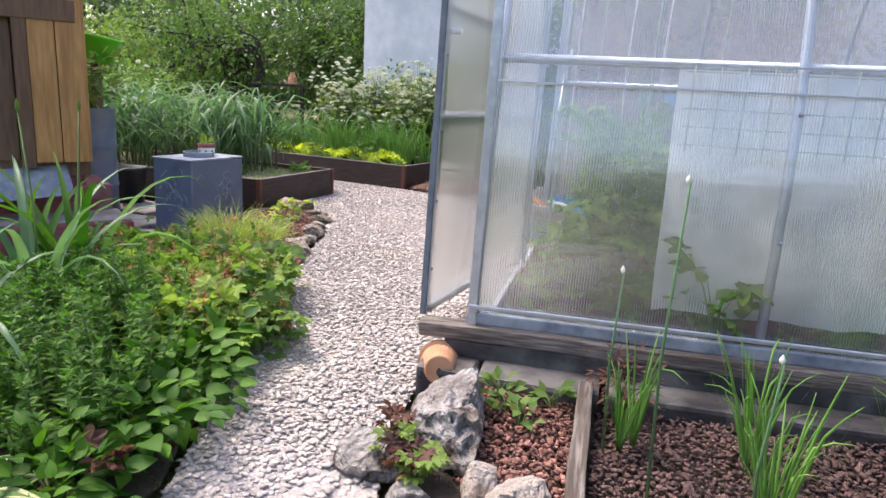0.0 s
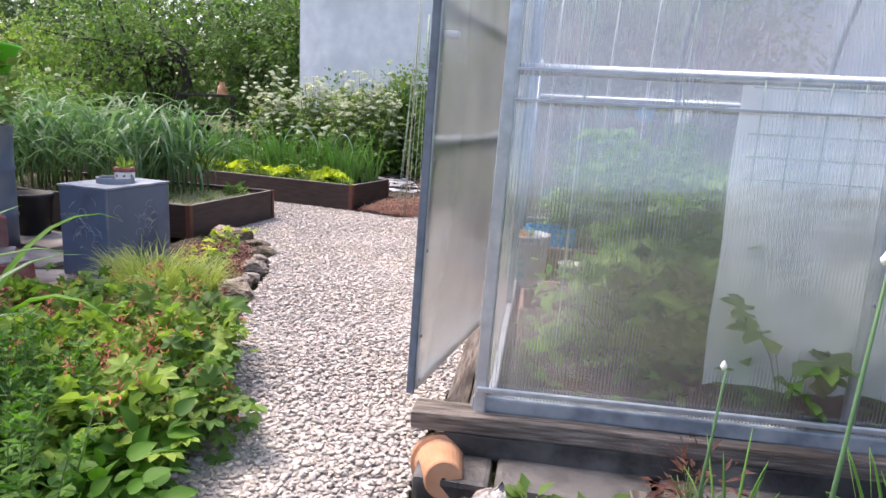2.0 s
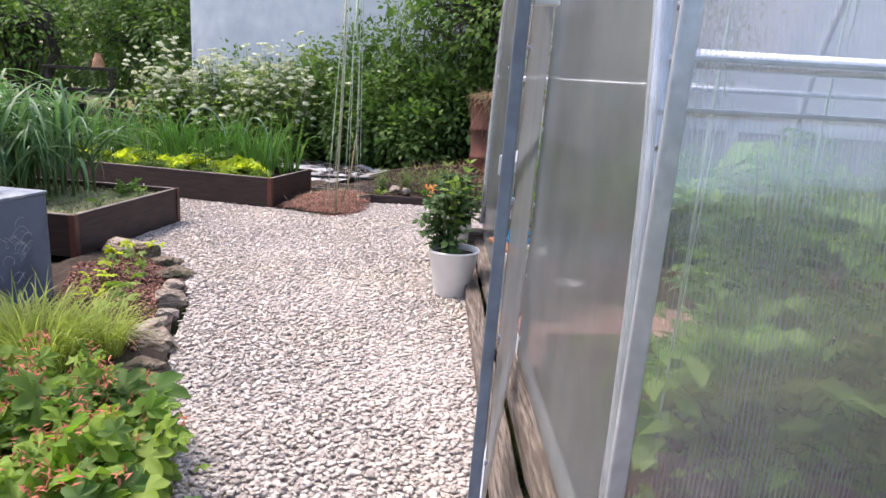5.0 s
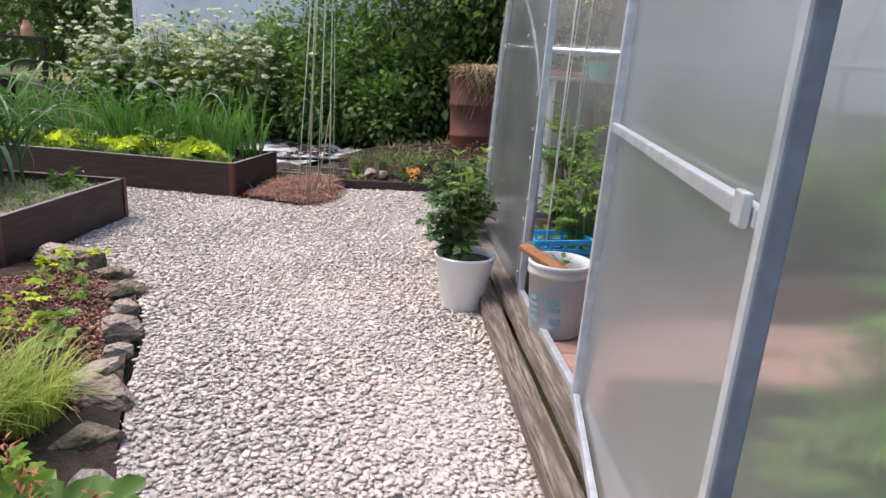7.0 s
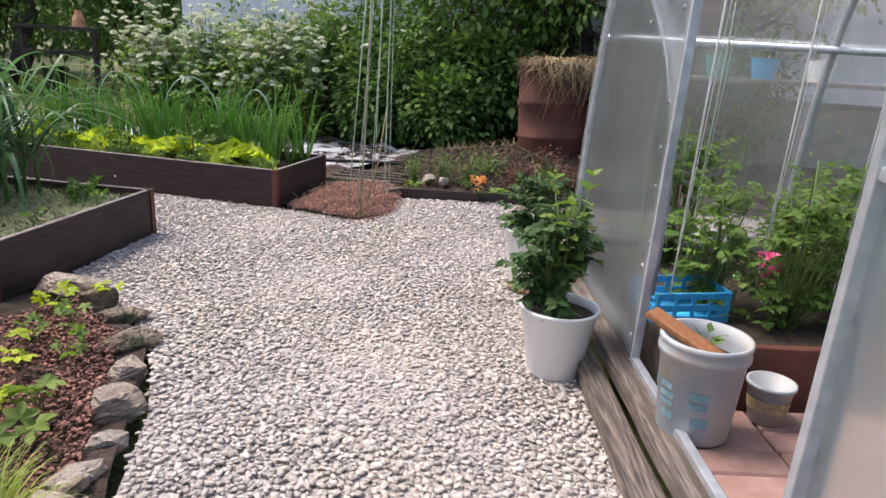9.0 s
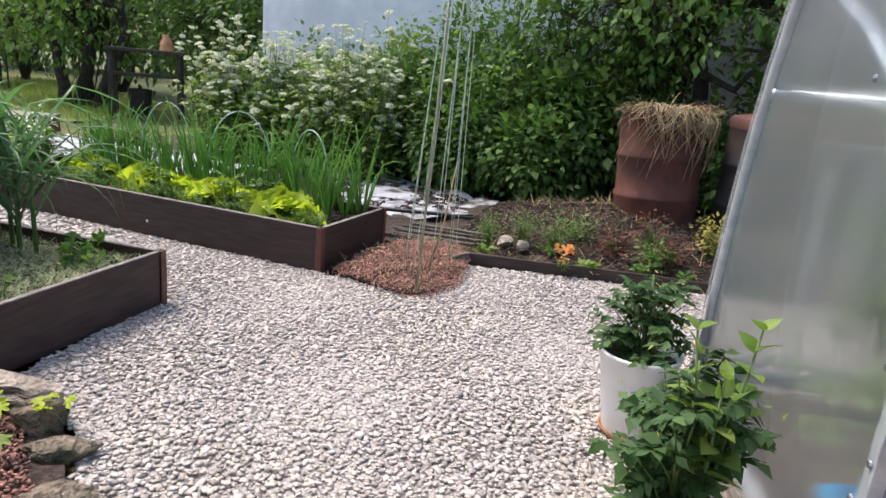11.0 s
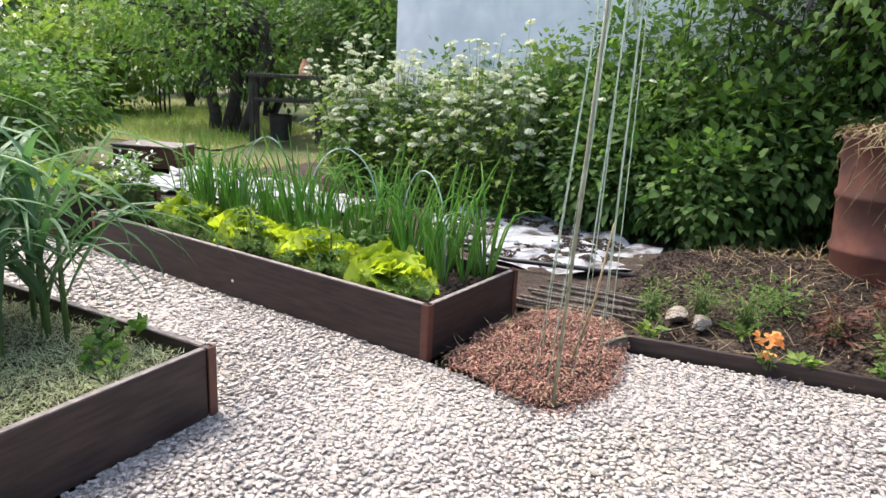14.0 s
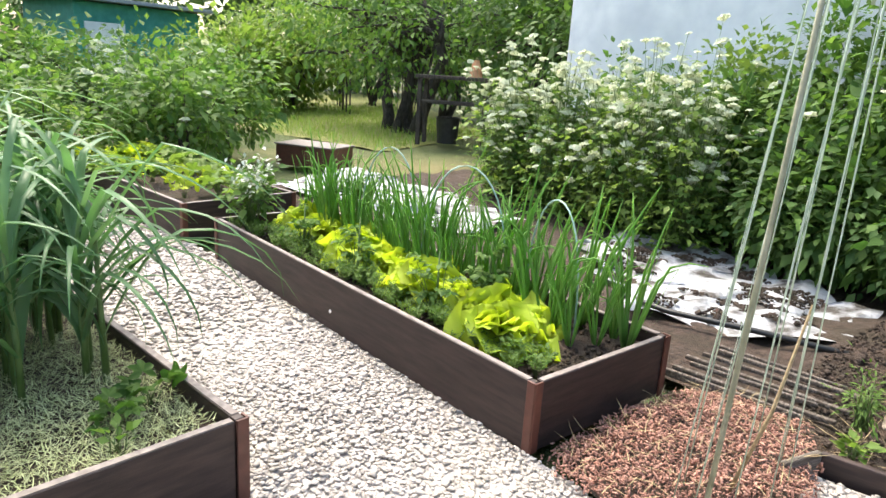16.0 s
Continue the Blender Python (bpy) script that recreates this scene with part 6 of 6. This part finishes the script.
# ---- flower bed on the left of the path ----
def phlox(m, h, r, stems=34):
    """Many upright stems set with pairs of narrow leaves, a tuft at each tip."""
    th = thing("phlox_plant", "dense bushy green perennial beside the gravel", "perennial", "green perennials", m)
    pos, ways, size, tubes = [], [], [], []
    for i in range(stems):
        a, q = RNG.uniform(0, 6.28), r * RNG.random() ** .5
        b = np.array([q * math.cos(a) * .7, q * math.sin(a) * .7, 0])
        t = np.array([q * math.cos(a) * 1.15, q * math.sin(a) * 1.15, h * RNG.uniform(.8, 1.12) * (1 - .25 * (q / r) ** 2)])
        tubes.append(tube_arrays([b, (b + t) / 2 + [0, 0, .02], t], [.003, .0025, .0015], 4))
        for u in np.linspace(.22, 1, 13):
            turn = RNG.uniform(0, 6.28)
            for c in range(3 if u < .9 else 5):
                w = turn + c * (2.09 if u < .9 else 1.26)
                pos.append(b + (t - b) * u)
                ways.append([math.cos(w), math.sin(w), RNG.normal(.25 if u < .9 else .8, .25)])
                size.append(RNG.uniform(.034, .052) * (1.05 - .4 * u))
    put("leaves", fast("leaves", *scatter((LEAF[0] * [.62, 1, 1], LEAF[1]), np.array(pos), np.array(ways), np.array(size))), L_PHLOX, th)
    put("stem", fast("stem", *joined(tubes)), M_STEM, th)["kind"] = "stuff"
    return th


for x, y, h, r in ((1.9, -4.56, .36, .22), (1.62, -4.3, .38, .2), (1.5, -4.6, .36, .22), (2.05, -4.82, .28, .17), (1.8, -5.05, .3, .22), (1.4, -4.25, .34, .2), (1.2, -4.75, .3, .22), (1.3, -4.5, .32, .18), (1.75, -4.78, .36, .2)):
    phlox(at(x, y), h, r)
for k, (x, y) in enumerate(((1.8, -3.98), (1.82, -4.2), (1.58, -3.7), (1.42, -3.52), (1.22, -3.5), (1.2, -3.85), (1.0, -3.6), (1.62, -3.95), (1.35, -4.0), (.9, -3.95), (.8, -3.7))):
    leafy("geranium_plant", "light green lobed geranium with faded red flowers", "geranium", at(x, y), .2, .17, 48, 7, .062, None, L_GERANIUM if k % 3 else L_MID, LOBED, "geranium plants", .04, extra=(M_PINKFL, SLIM, 32, .023))
for k, (x, y, s) in enumerate(((.84, -3.1, 1.15), (.66, -3.04, .95), (.92, -2.92, .85))):
    n = 320
    rr = .09 * RNG.random(n) ** .5
    a = RNG.uniform(0, 6.28, n)
    th = thing("sedge_grass", "tuft of yellow striped ornamental grass", "grass", "sedge tufts", at(x, y, .01, 0, s))
    put("blades", fast("blades", *blades(np.c_[rr * np.cos(a), rr * np.sin(a), np.zeros(n)], a + RNG.normal(0, .5, n), RNG.uniform(.2, .34, n), RNG.uniform(.05, .5, n), RNG.uniform(.6, 1.8, n), np.full(n, .006), 7)), L_SEDGE, th)
for k, (x, y, ln) in enumerate(((1.05, -4.12, .85), (1.2, -4.38, .8), (.9, -4.25, .7), (1.42, -4.82, .75))):
    n = 14 if k < 2 else 9
    a = RNG.uniform(0, 6.28, n)
    th = thing("daylily", "daylily with long arching strap leaves", "daylily", "daylilies", at(x, y, .01))
    put("leaves", fast("leaves", *blades(np.c_[.03 * np.cos(a), .03 * np.sin(a), np.zeros(n)], a, RNG.uniform(.7, 1.1, n) * ln, RNG.uniform(.08, .45, n), RNG.uniform(.8, 2.4, n), RNG.uniform(.03, .05, n), 9, .6)), L_GARLIC if k % 2 else L_PHLOX, th, smooth=True)
    if k < 2:
        tube("flower_stalk", [(0, 0, 0), (.02, .01, .45), (.05 * (1 - 2 * k), .02, .82)], [.006, .005, .003], M_STEM, th, n=5)
        part("bud", lathe([(0, 0), (.008, .012), (.006, .035), (0, .05)], 8), L_LIGHT, th, m=pose(.05 * (1 - 2 * k), .02, .81), smooth=True)
hosta = thing("hosta", "hosta with green leaves edged in cream", "hosta", m=at(2.2, -5.22, -.03))
n = 18
az = np.arange(n) * 2.4
w = np.c_[np.cos(az), np.sin(az), RNG.uniform(.15, .9, n)]
po = np.c_[np.cos(az) * .05, np.sin(az) * .05, np.full(n, .1)]
sz = RNG.uniform(.15, .2, n)
ups = np.tile([0, 0, 1.0], (n, 1))
put("leaf_margin", fast("leaf_margin", *scatter(broad_leaf(), po, w, sz, ups)), L_CREAM, hosta, "cream leaf edges", smooth=True)
put("leaves", fast("leaves", *scatter(broad_leaf(.8, .02), po, w, sz, ups)), L_HOSTA, hosta, smooth=True)
stems_of(hosta, po, r=.005)
rosette(at(2.28, -4.9, .01), .08, 12, LOBED, L_RED, "dark purple heuchera leaves", "heuchera", "heuchera", "", .12)
for x, y, h in ((2.2, -4.72, .18), (2.13, -4.5, .2), (2.28, -4.98, .14), (2.0, -4.3, .18)):
    leafy("ground_plant", "broad green leaves at the path edge", "perennial", at(x, y, 0), h, .13, 30, 6, .05, None, L_PHLOX, OVAL, "path edge plants", .035)
for k, (x, y, r) in enumerate(((.12, -1.85, .07), (.3, -1.95, .06), (.45, -2.15, .06), (.35, -2.25, .07), (.6, -2.4, .08), (.72, -2.6, .09), (.5, -2.5, .07), (.85, -2.78, .08), (.28, -2.1, .05), (.25, -1.73, .05))):
    rosette(at(x, y, .03), r, 6, LOBED, L_LIGHT if k % 3 else L_LIME, "young geranium in the bark mulch", "young_geranium", "geranium", "young geraniums", .08)

# ---- blue metal box, drum, steps and shed ----
bx = thing("metal_box", "scratched slate blue metal box with a pale top", "metal box", m=at(.29, -2.88, 0, 4))
part("body", block(.32, .45, .475, .008, (-.16, .225, 0)), M_BLUEPAINT, bx)
part("top", block(.33, .46, .012, .004, (-.16, .225, .475)), M_BOXTOP, bx, "pale worn top plate")
part("corner_seam", block(.012, .012, .465, .003, (0.0, .0, .004)), M_BLUEDRUM, bx)
for k in range(46):
    face = k % 2
    a, z_ = (RNG.normal(.2 if face else .28, .04), RNG.normal(.29, .06)) if k % 3 else (RNG.uniform(.06, .26), RNG.uniform(.1, .43))
    pts = [(a + .03 * math.cos(t * 5 + k), z_ + .022 * math.sin(t * 6 + k * 2)) for t in np.linspace(0, RNG.uniform(.3, 1.0), 7)]
    xyz = [(.0015, p_[0], p_[1]) if face == 0 else (-p_[0], -.0015, p_[1]) for p_ in pts]
    tube("scratch", xyz, .0009, M_SCRATCH, bx, "pale scratch", n=4)
tagged(part("metal_ring", lathe([(.085, 0), (.095, 0), (.095, .03), (.085, .03), (.085, 0)], 30), M_GREYTOP, None, m=at(.13, -2.68, .487)), "grey metal ring lying on the box", "ring")
cp = thing("ceramic_pot", "small white and red ceramic pot with succulents", "plant pot", m=at(.11, -2.6, .488))
part("shell", lathe([(0, 0), (.045, 0), (.052, .02), (.053, .06), (.05, .075), (.044, .075), (.04, .06)], 24), M_POT, cp, smooth=True)
part("red_rim", lathe([(.0545, .052), (.056, .06), (.053, .078), (.049, .078)], 24), M_REDPAINT, cp, "dark red rim", smooth=True)
for k in range(8):
    part("red_dot", lathe([(0, .002), (.006, .001), (.007, 0)], 8), M_REDPAINT, cp, m=pose(.053 * math.cos(k * .785), .053 * math.sin(k * .785), .032, 0, 90, k * 45))
n = 40
a = RNG.uniform(0, 6.28, n)
put("succulent", fast("succulent", *blades(np.c_[.02 * np.cos(a), .02 * np.sin(a), np.full(n, .06)], a, RNG.uniform(.05, .09, n), RNG.uniform(.0, .8, n), RNG.uniform(-.3, .3, n), np.full(n, .009), 4, .8)), L_LIGHT, cp)
dr = thing("barrel", "grey blue metal drum planted with greenery", "barrel", m=at(-.98, -2.72, -.02))
part("shell", lathe([(0, 0), (.2, 0), (.2, .2), (.208, .215), (.2, .23), (.2, .48), (.208, .5), (.2, .52), (.205, .75), (.21, .76), (.2, .76), (.19, .7)], 36), M_BLUEDRUM, dr, smooth=True)
part("soil", lathe([(0, .71), (.19, .7)], 30), M_SOIL, dr)
leafy("planted_greenery", "green leafy plant growing in the drum", "plant", at(-.98, -2.7, .68), .42, .24, 40, 8, .075, None, L_LIGHT, LEAF, "", .05)
tagged(part("wooden_post", block(.06, .06, 1.08, .006, (-1.2, -2.46, -.03)), M_PINED, None), "thin wooden post behind the drum", "post")
tagged(part("basin", lathe([(0, 0), (.09, 0), (.13, .17), (.145, .18), (.145, .195), (.13, .19), (.085, .015), (0, .015)], 30), M_LIME, None, m=pose(-1.16, -2.46, 1.05, -8, 6), smooth=True), "bright lime green plastic basin on a post", "basin")
tagged(part("dark_pot", lathe([(0, 0), (.1, 0), (.13, .27), (.14, .275), (.14, .3), (.125, .3), (.12, .26), (0, .25)], 26), M_BLACKPL, None, m=at(-1.1, -2.3, -.02), smooth=True), "black plastic plant pot beside the bed", "plant pot")
for k, (x, y, sx, sy, a) in enumerate(((.3, -3.12, .42, .34, 15), (.32, -3.55, .4, .42, -20), (-.05, -2.98, .3, .3, 30), (-.5, -2.75, .45, .35, 10), (-.9, -2.35, .5, .4, 5), (.2, -2.65, .6, .5, 4))):
    tagged(part("paving_slab", warp(block(sx, sy, .035, .008, (0, 0, 0)), .01, 4, k), M_CONC, None, m=at(x, y, -.034, a)), "worn grey concrete slab on the earth", "paving slab", "paving slabs")
SH = pose(.1, -3.16, 0, 0, 0, -114)
steps = thing("steps", "worn red painted concrete steps of the shed", "steps", m=SH)
part("lower_step", warp(block(1.5, .4, .15, .012, (.74, -.2, -.02)), .008, 5), M_REDPAINT, steps)
part("tread", warp(block(1.47, .37, .01, .003, (.74, -.2, .131)), .004, 5), M_CONC, steps, "bare worn concrete tread")
part("upper_step", warp(block(1.5, .5, .32, .012, (.78, -.62, -.02)), .008, 5), M_REDPAINT, steps)
tagged(part("metal_sheet", warp(block(.55, .34, .006, .002), .012, 5), M_GREYTOP, None, m=SH @ pose(.55, -.3, .36, -38, 4, 0)), "bent pale metal sheet lying on the steps", "metal sheet")
shed = thing("shed", "wooden shed clad in varnished pine boards", "shed", m=SH @ pose(.14, 0, 0))
for k in range(2):
    part("pine_board", block(.135, .022, 1.75, .004, (.09 + .14 * k, -.3 - .002 * k, .45)), M_PINE, shed)
for k in range(10):
    part("side_board", block(.022, .138, 1.75, .004, (.012, -.38 - .14 * k, .45)), M_PINE, shed)
part("door_post", block(.07, .05, 1.8, .006, (.335, -.31, .42)), M_PINED, shed, "brown stained door post")
for k in range(6):
    part("door_board", block(.13, .02, 1.7, .004, (.44 + .133 * k, -.345, .46)), M_PINED, shed, "brown stained door board")
part("lintel", block(1.3, .06, .12, .006, (.7, -.31, 1.25)), M_PINED, shed)
part("floor_beam", block(1.5, 1.4, .1, .008, (.76, -1.05, .36)), M_PINED, shed)
part("back_wall", block(1.5, .03, 1.75, .004, (.76, -1.74, .45)), M_PINED, shed)
part("end_wall", block(.03, 1.4, 1.75, .004, (1.5, -1.05, .45)), M_PINED, shed)
part("shed_base", block(1.45, 1.35, .38, .01, (.76, -1.06, -.02)), M_REDPAINT, shed, "dark red base")
part("shed_roof", block(1.8, 1.9, .06, .008, (.76, -1.0, 2.2)), M_ROOF, shed)

# clods of soil on the mulch film and over the bare soil
p = spread_in([(-1.5, 2.35), (-1.1, 1.8), (-.6, 1.42), (.15, 1.65), (.2, 2.2), (-.6, 2.65), (-1.2, 2.75)], .016)
keep = np.array([noise.noise(Vector((a * 2.2, b * 7.5, 2))) + .4 * noise.noise(Vector((a * 9, b * 14, 5))) > .13 for a, b in p])
p = p[keep]
zz = np.array([.045 + .05 * noise.noise(Vector((a, b, .03)) * 3.1) + .035 * noise.noise(Vector((a, b, .03)) * 9) for a, b in p])
tagged(put("soil_crumbs", fast("soil_crumbs", *pebbles(np.c_[p, zz + .006], .010, .5, .6)), M_SOIL), "dark soil crumbs lying on the plastic film", "soil", kind="stuff")
p = spread_in([(.6, .75), (2.05, 1.1), (3.2, 1.4), (3.2, 2.6), (.3, 2.7), (.25, 1.2)], .024)
zz = -.01 + .26 * np.clip(1 - np.hypot((p[:, 0] - 1.3) / 1.5, (p[:, 1] - 1.95) / .95), 0, 1) ** .8 + .015
tagged(put("soil_clods", fast("soil_clods", *pebbles(np.c_[p, zz], np.where(RNG.random(len(p)) < .08, .015, .0075), .7, .6)), M_SOIL), "dark clods of earth on the flower bed", "soil", kind="stuff")
p = spread_in([(-2.3, .06), (-.05, .06), (-.05, .66), (-2.3, .66)], .03)
tagged(put("soil_clods", fast("soil_clods", *pebbles(np.c_[p, np.full(len(p), .178)], .010, .7, .6)), M_SOIL), "dark clods of earth in the lettuce bed", "soil", kind="stuff")
